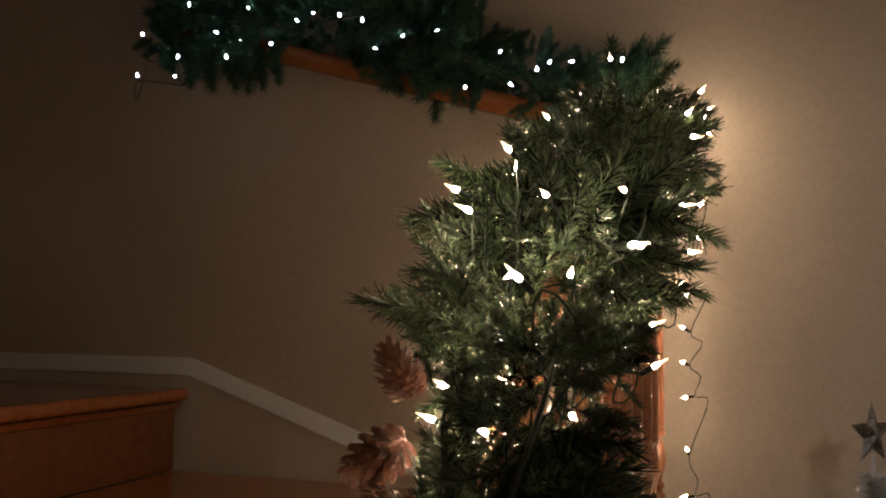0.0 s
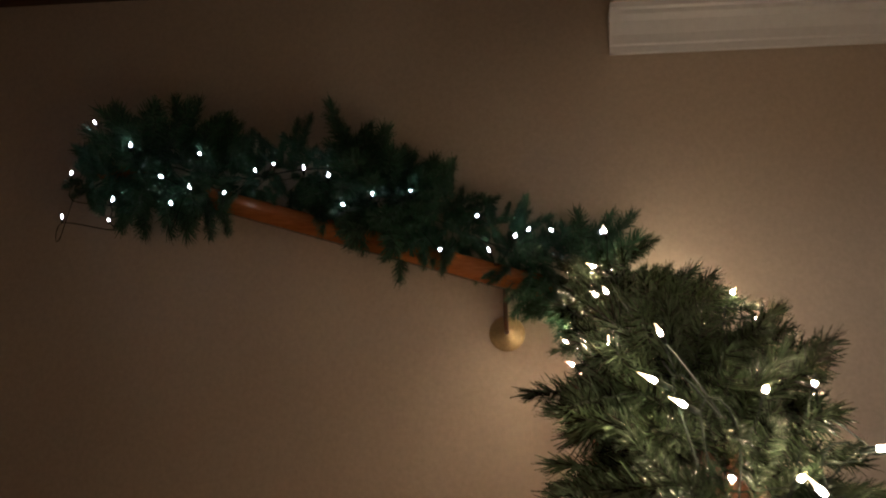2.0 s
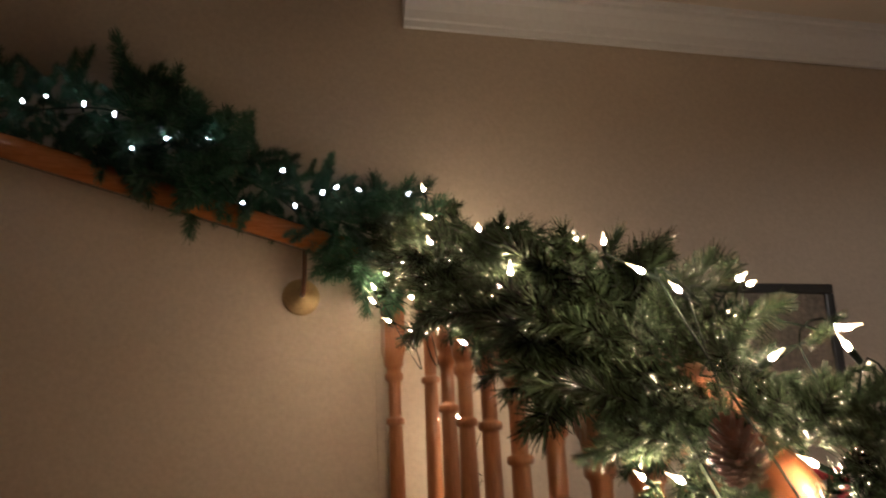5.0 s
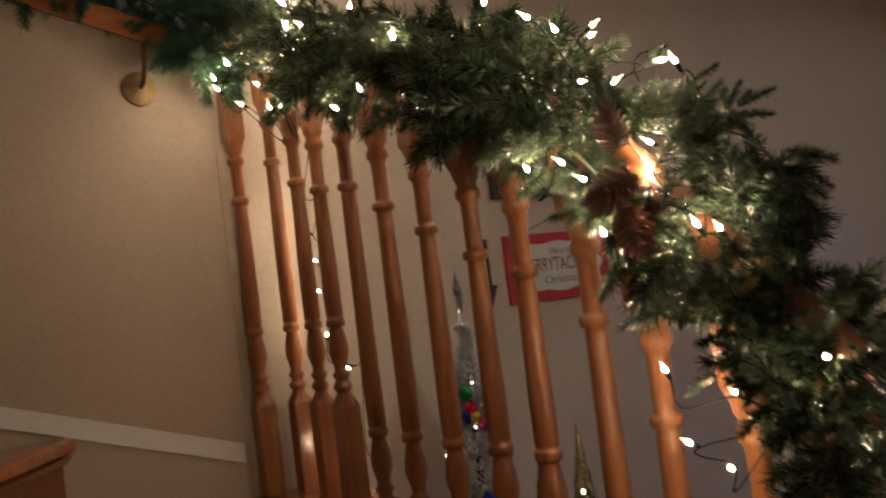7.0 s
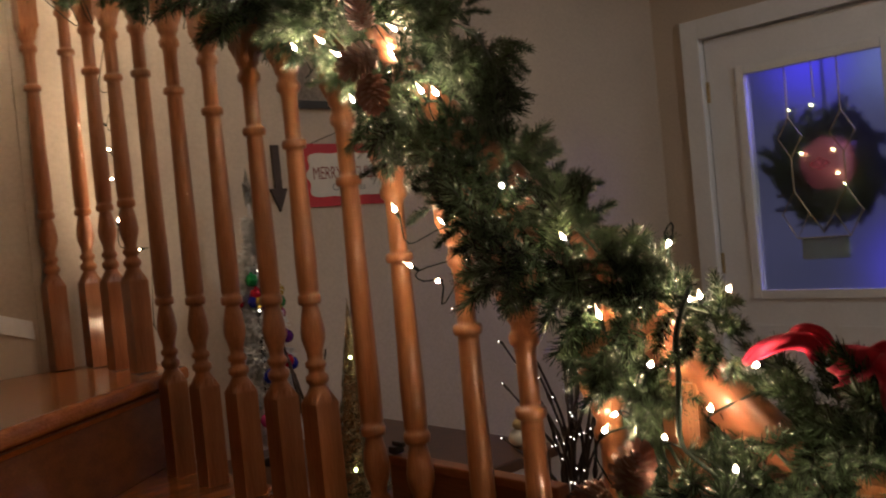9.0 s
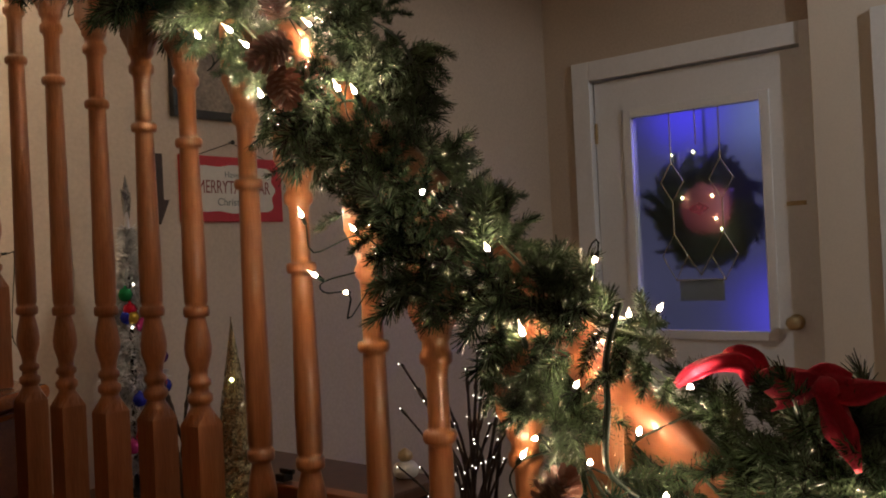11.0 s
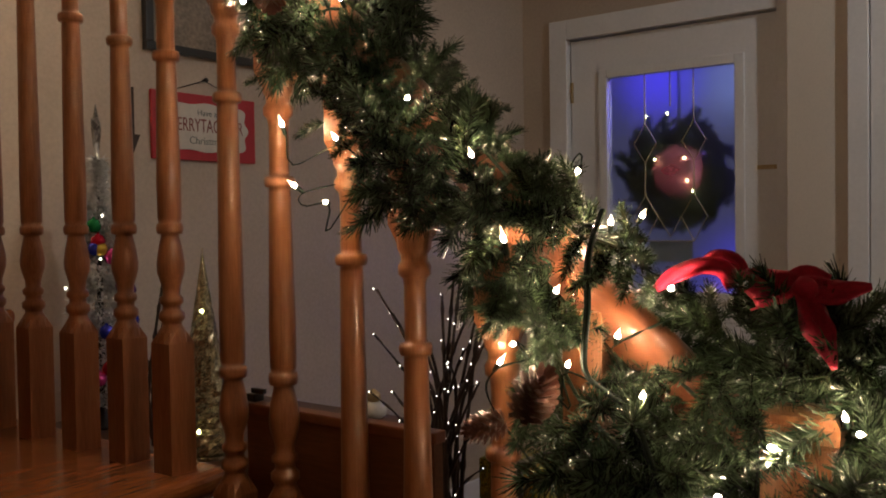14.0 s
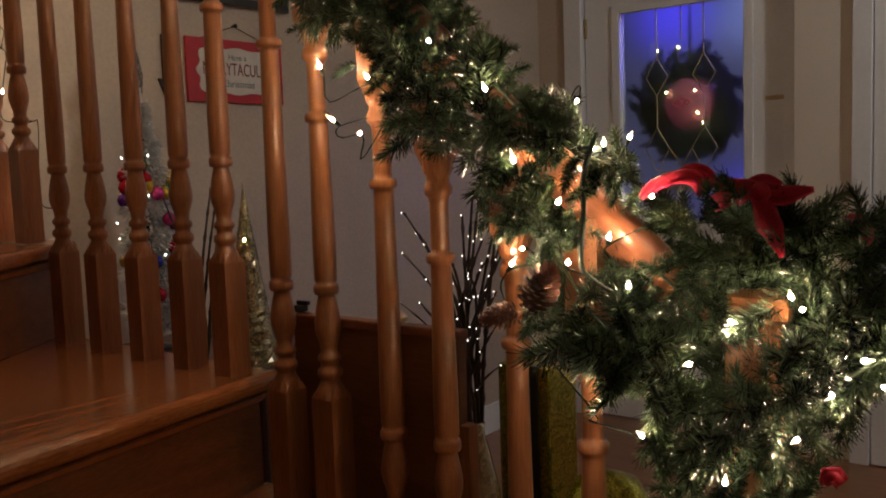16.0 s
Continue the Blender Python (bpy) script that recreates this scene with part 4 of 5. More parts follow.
# ---- pine cones ----
def pine_cone(place, d, size, seed, label):
    r = random.Random(seed)
    verts, faces = [], []
    for i in range(74):
        t = i / 74
        a = i * 2.39996
        w = math.sin(math.pi * min(1, 0.14 + 0.85 * t)) ** 0.8
        z = (t - 0.5) * 1.5
        rad = 0.10 + 0.42 * w
        rot = Matrix.Rotation(a, 3, "Z")
        tip = Vector((rad + 0.20 - 0.10 * t, 0, z + 0.05 + 0.24 * t))
        half = 0.165 * (0.5 + 0.5 * w)
        root = Vector((0.05, 0, z - 0.10))
        mids = Vector((rad * 0.8, 0, z - 0.02))
        k = len(verts)
        for q in (root + Vector((0, -half * .3, 0)), root + Vector((0, half * .3, 0)), mids + Vector((0, half, 0)), tip + Vector((0, half * .55, 0)), tip + Vector((0, -half * .55, 0)),
                  mids + Vector((0, -half, 0)), tip + Vector((-0.03, 0, -0.09)), mids + Vector((0, 0, -0.08))):
            verts.append(rot @ q)
        faces += [(k, k + 1, k + 2, k + 5), (k + 5, k + 2, k + 3, k + 4), (k + 4, k + 3, k + 6), (k + 3, k + 2, k + 7, k + 6), (k + 5, k + 4, k + 6, k + 7), (k, k + 5, k + 7), (k + 2, k + 1, k + 7)]
    cv, cf = lathe([(-0.75, 0.03), (-0.5, 0.15), (0, 0.20), (0.5, 0.12), (0.72, 0.02)], 10)
    n = len(verts)
    verts += [Vector(c) for c in cv]
    faces += [tuple(n + i for i in fc) for fc in cf]
    thing = put("pine_cone", mesh_of("pine_cone", verts, faces, M_CONE), None, "", aim(Vector(place), Vector(d).normalized(), r.uniform(0, 6)) @ Matrix.Diagonal((size, size, size, 1)))
    return tagged(thing, label, "pine cone", "pine cones in the garland")


pine_cone((-0.285, 0.295, 1.058), (-0.25, -0.55, 0.75), 0.036, 1, "open brown pine cone wired into the garland")
pine_cone((-0.285, 0.352, 1.020), (-0.3, 0.6, -0.2), 0.026, 2, "small reddish brown pine cone in the garland")
pine_cone((-0.270, 0.684, 1.622), (-0.4, -0.2, 0.8), 0.030, 3, "brown pine cone in the garland")
pine_cone((-0.285, 0.680, 1.552), (-0.75, 0.1, -0.45), 0.036, 4, "long brown pine cone sticking out of the garland")
pine_cone((-0.280, 0.660, 1.506), (-0.35, -0.5, -0.8), 0.034, 5, "dark brown pine cone in the garland")


# ---- red bow on the newel ----
def ribbon(points, width, label, seed, parent, origin, start=0.45, finish=0.85):
    r = random.Random(seed)
    path = glide(points, 0.005)
    rows = []
    for i, p in enumerate(path):
        d = (path[min(i + 1, len(path) - 1)] - path[max(i - 1, 0)]).normalized()
        side = d.cross(Vector((-0.65, -0.55, 0.5)).normalized())
        side = side.normalized() if side.length > 1e-3 else Vector((0, 0, 1))
        u = i / max(1, len(path) - 1)
        w = width * ((start + (1 - start) * min(1, u / 0.35)) if u < 0.5 else (finish + (1 - finish) * min(1, (1 - u) / 0.45)))
        for k in range(7):
            u = k / 6 - 0.5
            crease = (0.20 * math.sin(k * 1.9 + i * 0.35 + seed) + 0.10 * math.sin(k * 4.0 - i * 0.5 + seed)) * w
            rows.append(p - origin + side * u * w + side.cross(d) * crease)
    faces = []
    for i in range(len(path) - 1):
        for k in range(6):
            a = i * 7 + k
            faces.append((a, a + 1, a + 8, a + 7))
    ob = put(label, mesh_of(label, rows, faces, M_RED, True), parent)
    mod = ob.modifiers.new("thick", "SOLIDIFY")
    mod.thickness = 0.0015
    return ob


for y, z, up in ((0.125, 1.125, 0.9), (0.115, 1.12, 1.0), (0.15, 1.12, 0.7)):
    put("sprig", SPRIGS[1], garland, "", aim(Vector((-0.20, y, z)) - GO, Vector((-0.55, -0.15, up)), y * 40) @ Matrix.Diagonal((0.5, 0.5, 0.5, 1)))
BO = Vector((-0.20, 0.08, 1.16))
bow = base("ribbon_bow", *BO)
tagged(bow, "red velvet ribbon bow tied on the garland at the newel", "bow")
ribbon([(-0.215, 0.200, 1.158), (-0.220, 0.178, 1.174), (-0.215, 0.155, 1.182), (-0.205, 0.138, 1.180), (-0.195, 0.130, 1.160)], 0.019, "loop", 1, bow, BO, 0.30, 0.9)
ribbon([(-0.190, 0.165, 1.182), (-0.195, 0.148, 1.190), (-0.190, 0.132, 1.182), (-0.185, 0.126, 1.165)], 0.015, "loop", 5, bow, BO, 0.5, 0.9)
ribbon([(-0.225, 0.108, 1.158), (-0.225, 0.094, 1.164), (-0.215, 0.078, 1.168), (-0.212, 0.062, 1.165)], 0.038, "loop", 2, bow, BO, 0.9, 0.45)
ribbon([(-0.212, 0.066, 1.164), (-0.208, 0.048, 1.160), (-0.204, 0.032, 1.163), (-0.198, 0.012, 1.166)], 0.026, "loop", 8, bow, BO, 0.6, 0.25)
ribbon([(-0.214, 0.066, 1.162), (-0.224, 0.054, 1.146), (-0.228, 0.045, 1.124), (-0.226, 0.036, 1.092)], 0.028, "tail", 3, bow, BO, 0.8, 0.08)
ribbon([(-0.205, 0.085, 1.172), (-0.200, 0.065, 1.176), (-0.195, 0.045, 1.170)], 0.018, "tail", 4, bow, BO, 0.4, 0.4)
v, f = lathe([(-.010, .004), (-.006, .010), (.004, .011), (.010, .005)], 10)
put("knot", mesh_of("knot", v, f, M_RED, True), bow, "", pose(-0.014, -0.016, 0.003, 20, 60, 0))
pk = base("ribbon_bow", -0.19, -0.02, 1.10)
tagged(pk, "small red ribbon knot in the garland", "bow")
ribbon([(-0.20, -0.018, 1.128), (-0.205, -0.026, 1.136), (-0.205, -0.036, 1.122), (-0.20, -0.030, 1.112)], 0.018, "loop", 6, pk, Vector((-0.19, -0.02, 1.10)))
ribbon([(-0.245, -0.012, 0.87), (-0.25, -0.020, 0.885), (-0.25, -0.030, 0.875)], 0.02, "tail", 7, pk, Vector((-0.19, -0.02, 1.10)))

# ---- sign, picture and arrow on the hall wall ----
SX, SZ = 0.692, 1.520
sign = base("hanging_sign", SX, WY - 0.001, SZ)
tagged(sign, "red and cream wooden holiday sign hung on wire", "sign")
boxed("sign_board", (-0.188, -0.012, -0.098), (0.188, -0.001, 0.098), M_SIGNRED, sign, "", 0.002)


def scallop(w, h, dip):
    pts = []
    for k in range(72):
        a = 2 * math.pi * k / 72
        c, s = math.cos(a), math.sin(a)
        n = 5.0
        r = (abs(c) ** n + abs(s) ** n) ** (-1 / n)
        r *= 1 + dip * math.cos(8 * a)
        pts.append((r * c * w, r * s * h))
    return pts


bm = bmesh.new()
front = [bm.verts.new((x, -0.0160, z)) for x, z in scallop(0.150, 0.070, 0.05)]
fc = bm.faces.new(front)
ret = bmesh.ops.extrude_face_region(bm, geom=[fc])
for e in ret["geom"]:
    if isinstance(e, bmesh.types.BMVert):
        e.co.y = -0.0121
bmesh.ops.recalc_face_normals(bm, faces=bm.faces)
part("cream_plaque", bm, M_SIGNWHITE, sign)


def words(text, x, z, size, mat, parent, y, name="lettering", wide=1.0):
    cu = bpy.data.curves.new("letters", "FONT")
    cu.body, cu.size, cu.extrude, cu.align_x, cu.align_y = text, size, 0.0004, "CENTER", "CENTER"
    tmp = bpy.data.objects.new("letters", cu)
    me = bpy.data.meshes.new_from_object(tmp)
    me.materials.clear()
    me.materials.append(mat)
    bpy.data.objects.remove(tmp)
    return put(name, me, parent, "", pose(x, y, z, 90, 0, 0) @ Matrix.Diagonal((wide, 1, 1, 1)))


words("Have a", 0.0, 0.043, 0.026, M_GREYINK, sign, -0.0166)
words("MERRYTACULAR", 0.0, 0.004, 0.056, M_INK, sign, -0.0166, wide=0.64)
words("Christmas", 0.0, -0.040, 0.032, M_GREYINK, sign, -0.0166)
v, f = sweep([(-0.13, -0.006, 0.097), (-0.07, -0.006, 0.118), (0.0, -0.006, 0.142), (0.07, -0.006, 0.118), (0.13, -0.006, 0.097)], ring_section(0.0014, 4))
put("hanging_wire", mesh_of("hanging_wire", v, f, M_BLACK), sign)
v, f = lathe([(0, .004), (.012, .004), (.016, .008), (.020, .006)], 8)
put("nail", mesh_of("nail", v, f, M_BLACK, True), sign, "", pose(0, 0.0, 0.143, 90, 0, 0))

pic = base("framed_picture", 0.70, WY - 0.001, 1.90)
tagged(pic, "picture in a thin black frame on the beige wall", "picture")
bm = bmesh.new()
for lo, hi in (((-0.215, -0.175), (0.215, -0.150)), ((-0.215, 0.150), (0.215, 0.175)), ((-0.215, -0.150), (-0.190, 0.150)), ((0.190, -0.150), (0.215, 0.150))):
    box(bm, (lo[0], -0.024, lo[1]), (hi[0], -0.001, hi[1]), 0.003)
part("frame", bm, M_BLACK, pic)
boxed("print", (-0.190, -0.014, -0.150), (0.190, -0.006, 0.150), M_PRINT, pic)

big = base("framed_picture", -1.56, WY - 0.001, 3.25)
tagged(big, "large dark wooden picture frame high on the stairwell wall", "picture")
bm = bmesh.new()
for lo, hi in (((-0.45, -0.31), (0.45, -0.26)), ((-0.45, 0.26), (0.45, 0.31)), ((-0.45, -0.26), (-0.40, 0.26)), ((0.40, -0.26), (0.45, 0.26))):
    box(bm, (lo[0], -0.03, lo[1]), (hi[0], -0.001, hi[1]), 0.004)
part("frame", bm, M_DARKWOOD, big)
boxed("print", (-0.40, -0.016, -0.26), (0.40, -0.006, 0.26), M_PRINT, big)

arrow = base("wall_arrow", 0.435, WY - 0.001, 1.52)
bm = bmesh.new()
outline = [(-0.012, 0.095), (0.012, 0.095), (0.012, -0.035), (0.030, -0.035), (0, -0.105), (-0.030, -0.035), (-0.012, -0.035)]
fc = bm.faces.new([bm.verts.new((x, -0.012, z)) for x, z in outline])
ret = bmesh.ops.extrude_face_region(bm, geom=[fc])
for e in ret["geom"]:
    if isinstance(e, bmesh.types.BMVert):
        e.co.y = -0.001
bmesh.ops.recalc_face_normals(bm, faces=bm.faces)
part("arrow_plate", bm, M_TWIG, arrow)
tagged(arrow, "weathered brown wooden arrow sign pointing down", "sign")

# ---- console table with holiday things ----
TZ = 0.735
tab = base("console_table", 0.30, 1.62, 0)
tagged(tab, "dark wooden console table against the hall wall", "table")
part("tabletop", box(bmesh.new(), (-0.34, -0.36, TZ - 0.03), (0.42, 0.38, TZ), 0.006), M_DARKWOOD, tab)
for x in (-0.30, 0.38):
    for y in (-0.32, 0.34):
        v, f = lathe([(0, .018), (.25, .022), (TZ - .15, .022), (TZ - .031, .026)], 12, (2, 3))
        put("leg", mesh_of("leg", v, f, M_DARKWOOD), tab, "", pose(x, y, 0))


def tree_radius(t):
    return 0.030 + 0.062 * (1 - t / 0.84) ** 0.45 if t < 0.84 else 0.010 + 0.075 * (1 - t)


def tinsel_tree(x, y, z):
    thing = base("tinsel_tree", x, y, z)
    tagged(thing, "small silver tinsel tree with coloured ball ornaments and star", "christmas tree")
    r = random.Random(21)
    v, f = lathe([(0, .040), (.010, .045), (.016, .012), (.05, .010), (.60, .004)], 12)
    put("stand", mesh_of("stand", v, f, M_BLACK, True), thing)
    verts, faces = [], []
    for i in range(11000):
        t = r.random() ** 1.15
        h = 0.06 + 0.60 * t
        rad = tree_radius(t) * (0.84 + 0.16 * math.sin(h * 70))
        a = r.uniform(0, 2 * math.pi)
        p = Vector((math.cos(a) * rad * r.uniform(0.35, 1), math.sin(a) * rad * r.uniform(0.35, 1), h))
        d = Vector((math.cos(a) + r.uniform(-.7, .7), math.sin(a) + r.uniform(-.7, .7), r.uniform(-.9, .6))).normalized()
        w = d.cross(Vector((r.uniform(-1, 1), r.uniform(-1, 1), r.uniform(-1, 1)))).normalized() * 0.0030
        k = len(verts)
        l = r.uniform(0.014, 0.028)
        verts += [p - w, p + w, p + d * l]
        faces.append((k, k + 1, k + 2))
    tin = put("tinsel", mesh_of("tinsel", verts, faces, M_TINSEL), thing, "shredded silver tinsel foliage")
    colours = [("red", (0.45, 0.01, 0.03)), ("blue", (0.02, 0.03, 0.35)), ("green", (0.01, 0.22, 0.06)), ("pink", (0.55, 0.05, 0.25)), ("gold", (0.60, 0.38, 0.05)), ("purple", (0.12, 0.02, 0.22))]
    for cname, c in colours:
        mat = material(cname + "_ornament", c, 0.18, metal=0.55, vary=0.1, bump=0)
        sv, sf = lathe([(-.0175, .002), (-.0160, .0085), (-.0116, .0140), (0, .0180), (.0116, .0140), (.0160, .0085), (.0175, .004), (.022, .0035)], 12)
        me = mesh_of("ball_ornament", sv, sf, mat, True)
        for k in range(5):
            t = r.uniform(0.04, 0.72)
            a = r.uniform(0, 2 * math.pi)
            rad = tree_radius(t) * 0.92
            put("ball_ornament", me, thing, cname + " glass ball", pose(math.cos(a) * rad, math.sin(a) * rad, 0.08 + 0.58 * t))
    bm = bmesh.new()
    pts = []
    for k in range(10):
        a = math.pi / 2 + k * math.pi / 5
        rr = 0.062 if k % 2 == 0 else 0.026
        pts.append(Vector((math.cos(a) * rr, 0, math.sin(a) * rr)))
    ring = [bm.verts.new(p) for p in pts]
    fr, bk = bm.verts.new((0, -0.012, 0)), bm.verts.new((0, 0.012, 0))
    for k in range(10):
        bm.faces.new((ring[k], ring[(k + 1) % 10], fr))
        bm.faces.new((ring[(k + 1) % 10], ring[k], bk))
    part("star_topper", bm, M_STAR, thing, "silver glitter star", m=pose(0, 0, 0.735, 0, 0, 47))
    v, f = lathe([(.62, .010), (.66, .006), (.70, .004)], 8)
    put("topper_stem", mesh_of("topper_stem", v, f, M_TINSEL), thing)
    for k in range(10):
        t, a = r.uniform(0.1, 0.95), r.uniform(0, 6.28)
        rad = tree_radius(t) + 0.006
        v, f = lathe([(-.0035, .0008), (0, .0035), (.0035, .0008)], 6)
        put("tiny_bulb", mesh_of("tiny_bulb", v, f, M_TINY, True), thing, "", pose(math.cos(a) * rad, math.sin(a) * rad, 0.07 + 0.58 * t))
    return thing


tinsel_tree(0.22, 1.84, TZ)


def glitter_cone(x, y, z, h, rad, label):
    thing = base("glitter_cone_tree", x, y, z)
    tagged(thing, label, "christmas tree", "cone trees")
    r = random.Random(int(h * 1000))
    verts, faces, seg, rows = [], [], 26, 40
    for i in range(rows + 1):
        t = i / rows
        for k in range(seg):
            a = 2 * math.pi * k / seg
            q = max(0.0015, rad * (1 - t) + r.uniform(-0.004, 0.004) * (1 - t))
            verts.append((math.cos(a) * q, math.sin(a) * q, 0.012 + t * (h - 0.012)))
    for i in range(rows):
        for k in range(seg):
            j = (k + 1) % seg
            faces.append((i * seg + k, i * seg + j, (i + 1) * seg + j, (i + 1) * seg + k))
    put("cone", mesh_of("cone", verts, faces, M_GOLDGLIT), thing)
    v, f = lathe([(0, rad * 1.02), (.008, rad * 1.03), (.0118, rad * .9)], 24)
    put("foot", mesh_of("foot", v, f, M_GOLDGLIT), thing)
    v, f = lathe([(-.0045, .001), (0, .0045), (.0045, .001)], 8)
    small = mesh_of("tiny_bulb", v, f, M_YELLOW, True)
    for t, a in ((0.70, 3.9), (0.14, 3.8)):
        q = rad * (1 - t) + 0.003
        put("tiny_bulb", small, thing, "tiny yellow lamp", pose(math.cos(a) * q, math.sin(a) * q, t * h))
    return thing


glitter_cone(0.195, 1.41, TZ, 0.445, 0.066, "gold glitter cone tree with tiny lights on the console")


def twigs(name, label, place, tops, seed, lights, mat, thick=0.004):
    thing = base(name, *place)
    tagged(thing, label, "branches")
    r = random.Random(seed)
    v, f = lathe([(-.0011, .0003), (0, .0010), (.0011, .0003)], 6)
    small = mesh_of("tiny_bulb", v, f, M_TINY, True)
    for top, fork in tops:
        top = Vector(top) - Vector(place)
        wob = Vector((r.uniform(-.016, .016), r.uniform(-.016, .016), 0))
        low = Vector((wob.x, wob.y, (fork - place[2]) * 0.5))
        bend = Vector((top.x * 0.12 + wob.x, top.y * 0.12 + wob.y, fork - place[2]))
        path = glide([Vector((0, 0, 0)), low, bend, bend.lerp(top, 0.5) + Vector((0, 0, 0.012)), top], 0.012)
        verts, faces, n = [], [], 5
        for i, p in enumerate(path):
            q = thick * (1 - 0.55 * i / len(path)) * (1.45 if i % 5 == 0 else 0.9)
            verts += [p + Vector((c, s, 0)) for c, s in ring_section(q, n)]
        for i in range(len(path) - 1):
            for k in range(n):
                j = (k + 1) % n
                faces.append((i * n + k, i * n + j, (i + 1) * n + j, (i + 1) * n + k))
        b = put("branch", mesh_of("branch", verts, faces, mat, True), thing)
        if lights:
            for i in range(len(path) - 1, int(len(path) * 0.50), -6):
                put("tiny_bulb", small, b, "", pose(*(path[i] + Vector((-0.004, r.uniform(-.004, .004), 0)))))
    return thing


r9 = random.Random(5)
tops = [((0.05 + r9.uniform(-.05, .06), 0.64 + r9.uniform(-.05, .06), r9.uniform(0.98, 1.16)), r9.uniform(0.86, 0.98)) for _ in range(15)]
tops += [((x, y, z), h) for x, y, z, h in ((0.05, 0.795, 1.13, 0.95), (0.06, 0.812, 1.055, 0.90), (0.04, 0.808, 0.965, 0.85), (0.05, 0.765, 0.968, 0.84), (0.06, 0.768, 1.09, 0.94),
                                           (0.05, 0.575, 1.06, 0.88), (0.04, 0.578, 0.945, 0.82), (0.05, 0.582, 0.868, 0.79), (0.06, 0.592, 1.00, 0.84), (0.05, 0.560, 1.12, 0.92))]
twigs("lighted_branches", "dark brown twig branches with tiny white lights in a vase", (0.05, 0.655, 0.62), tops, 31, True, M_TWIG, 0.0050)
twigs("twig_spray", "bare dark twig spray standing on the console", (0.13, 1.50, TZ + 0.02), [((0.10, 1.55, 1.10), 0.86), ((0.175, 1.5, 1.18), 0.90), ((0.16, 1.47, 1.13), 0.88), ((0.12, 1.54, 1.02), 0.84), ((0.20, 1.52, 1.06), 0.85), ((0.09, 1.58, 1.16), 0.90)], 32, False, M_TWIG, 0.0055)

v, f = lathe([(0, .060), (.05, .066), (.20, .058), (.34, .044), (.40, .030), (.44, .020), (.455, .022)], 20)
vase = put("vase", mesh_of("vase", v, f, M_WHITEGLIT, True), None, "", pose(0.05, 0.65, 0.302))
tagged(vase, "champagne glitter vase with dark twigs", "vase")
stand = base("plant_stand", 0.12, 0.62, 0)
tagged(stand, "low dark wooden stand beside the stairs", "stand")
part("top", box(bmesh.new(), (-0.17, -0.20, 0.272), (0.36, 0.20, 0.30), 0.004), M_DARKWOOD, stand)
for x in (-0.14, 0.33):
    for y in (-0.17, 0.17):
        boxed("leg", (x - .015, y - .015, 0), (x + .015, y + .015, 0.2718), M_DARKWOOD, stand)

# green glitter present with a bow
gp = base("glitter_present", 0.35, 0.62, 0.30)
tagged(gp, "tall green and gold glitter gift box with a dark ribbon", "gift")
part("gift_box", box(bmesh.new(), (-0.05, 0.03, 0.002), (0.06, 0.15, 0.50), 0.006), M_GREENGLIT, gp)
part("gift_ribbon", box(bmesh.new(), (-0.053, 0.055, 0.002), (0.063, 0.070, 0.503), 0.001), M_BLACK, gp)
v, f = lathe([(.002, .03), (.05, .075), (.13, .105), (.22, .095), (.29, .06), (.31, .01)], 24)
gb2 = put("glitter_ornament", mesh_of("glitter_ornament", v, f, M_GREENGLIT, True), None, "", pose(0.33, 0.54, 0.30))
tagged(gb2, "rounded green gold glitter ornament on the stand", "ornament")

# dark board that stands against the open side of the stairs
brd = base("wooden_panel", -0.115, 0.72, 0)
tagged(brd, "dark stained wooden panel standing against the stair side", "panel")
boxed("board", (-0.009, -0.178, 0.002), (0.009, 0.18, 0.942), M_PANEL, brd)
# lighter rail oak stands in for light caught along the top edge
boxed("top_edge", (-0.013, -0.182, 0.9422), (0.013, 0.184, 0.958), M_OAK_Y, brd, "top edge in lighter wood for the light along it", 0.003)
boxed("edge_strip", (-0.013, -0.196, 0.002), (0.011, -0.1785, 0.815), M_OAK, brd, "lighter side strip", 0.002)

# black clip on the panel's corner
clip = base("spring_clip", -0.115, 0.895, 0.9595)
tagged(clip, "small black clip on the corner of the wooden panel", "clip")
part("jaw", box(bmesh.new(), (-0.010, -0.014, 0.0), (0.010, 0.006, 0.012), 0.003), M_BLACK, clip)
part("grip", box(bmesh.new(), (-0.004, -0.026, 0.0122), (0.004, 0.002, 0.020), 0.002), M_BLACK, clip)

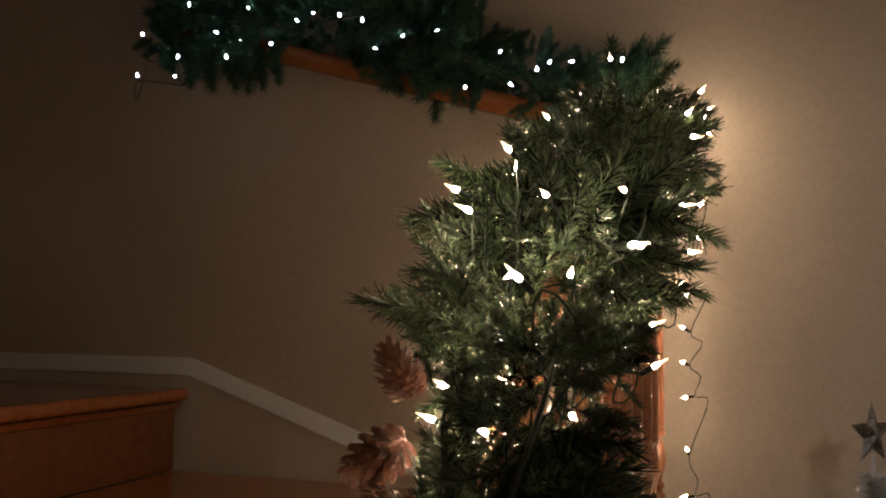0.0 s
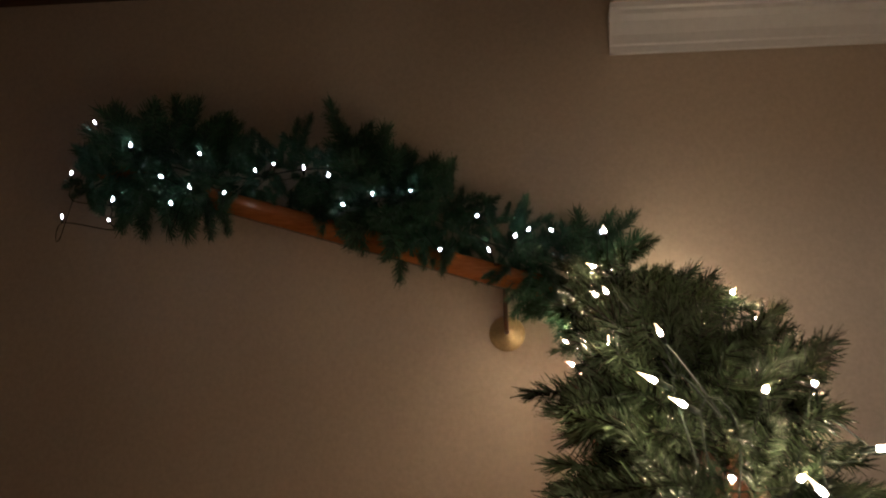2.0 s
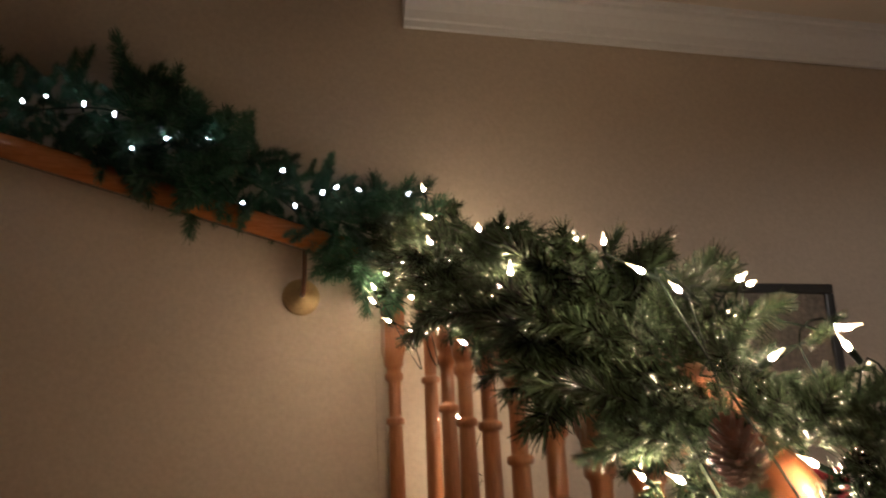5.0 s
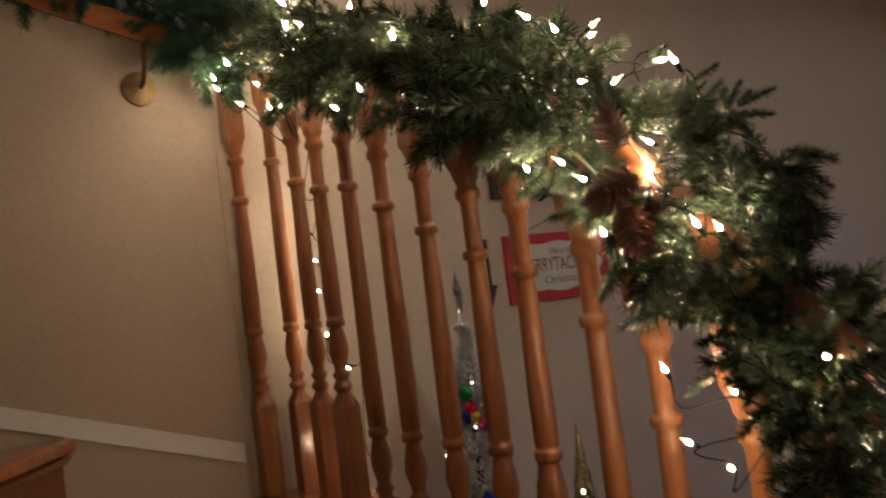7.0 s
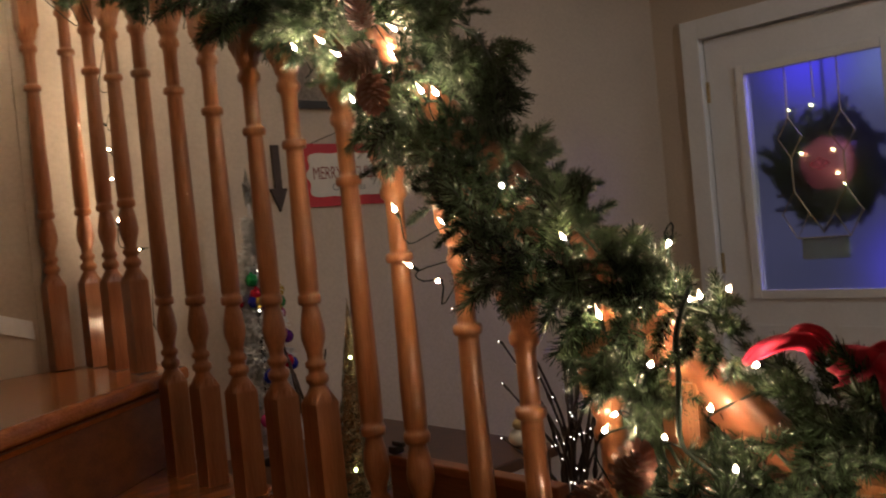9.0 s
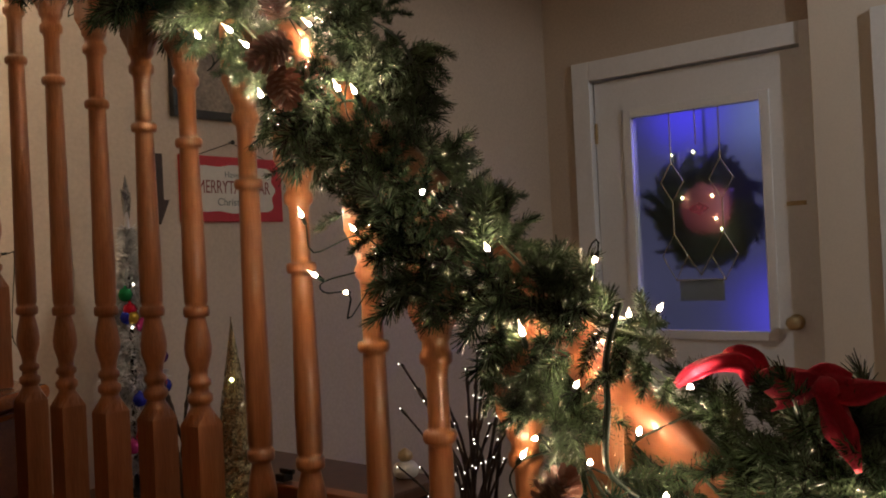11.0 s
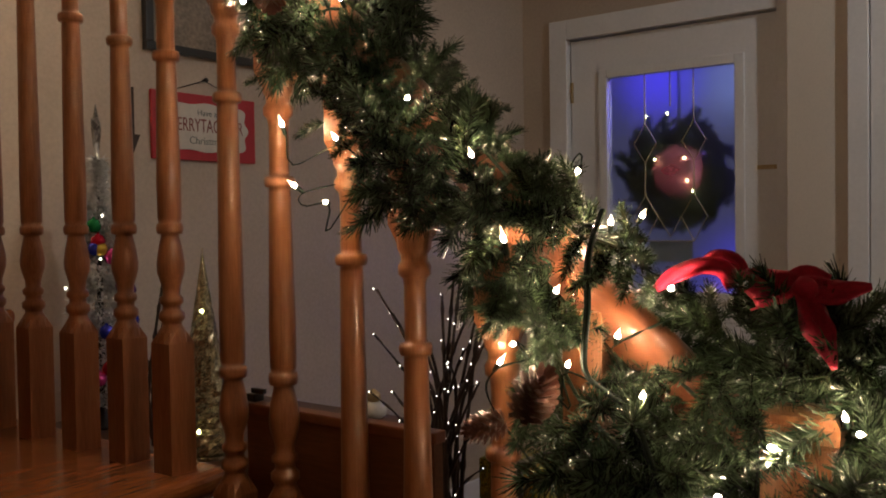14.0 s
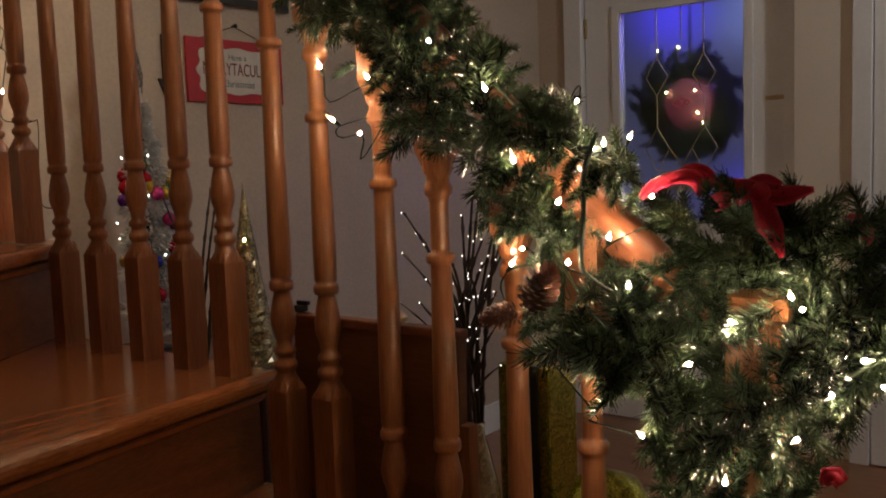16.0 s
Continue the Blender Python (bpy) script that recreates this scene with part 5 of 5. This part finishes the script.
# small gold and white ornament on the console
orn = base("table_ornament", 0.665, 1.345, TZ)
tagged(orn, "small white ornament with a gold top on the console", "ornament")
v, f = lathe([(0, .020), (.006, .030), (.022, .034), (.036, .026), (.042, .014)], 16)
put("body", mesh_of("body", v, f, M_SIGNWHITE, True), orn)
v, f = lathe([(.0422, .012), (.050, .020), (.062, .018), (.072, .006), (.075, .001)], 16)
put("cap", mesh_of("cap", v, f, M_BRASS, True), orn, "round brass gold top")

# ---- wreath on the outside of the entry door ----
XO = Vector((DX + 0.13, 1.335, 1.425))
wreath = base("wreath", *XO)
tagged(wreath, "round pine wreath with a red ball, hung outside the door glass", "wreath")
r7 = random.Random(77)
for i in range(280):
    a = 2 * math.pi * i / 280 + r7.uniform(-.05, .05)
    c = Vector((0, math.cos(a), math.sin(a)))
    t = Vector((0, -math.sin(a), math.cos(a)))
    out = (t * 0.8 + c * r7.uniform(-0.9, 0.9) + Vector((r7.uniform(-0.5, 0.1), 0, 0))).normalized()
    s = r7.uniform(0.7, 0.95)
    put("sprig", r7.choice(SPRIGS), wreath, "", aim(c * r7.uniform(0.13, 0.225), out, r7.uniform(0, 6)) @ Matrix.Diagonal((s, s, s, 1)))
v, f = lathe([(-.128, .004), (-.112, .06), (-.067, .109), (0, .130), (.067, .109), (.112, .06), (.128, .012)], 24)
put("red_ball", mesh_of("red_ball", v, f, material("pale_red_ornament", (0.62, 0.16, 0.24), 0.45, vary=0.6, scale=9, bump=0), True), wreath, "large red and white ball", pose(0.03, 0.0, 0.01))
v, f = lathe([(-.006, .002), (0, .007), (.006, .002)], 8)
wb = mesh_of("bulb", v, f, M_YELLOW, True)
for y, z in ((0.118, 0.245), (0.078, 0.060), (-0.053, 0.060), (-0.065, -0.035), (-0.090, -0.080), (0.02, 0.25)):
    put("bulb", wb, wreath, "", pose(-0.075, y, z))
v, f = sweep([(0.0, 0.0, 0.18), (0.0, 0.0, 0.57)], [(-0.001, -0.012), (0.001, -0.012), (0.001, 0.012), (-0.001, 0.012)], Vector((1, 0, 0)))
put("hanger", mesh_of("hanger", v, f, M_BLACK), wreath)
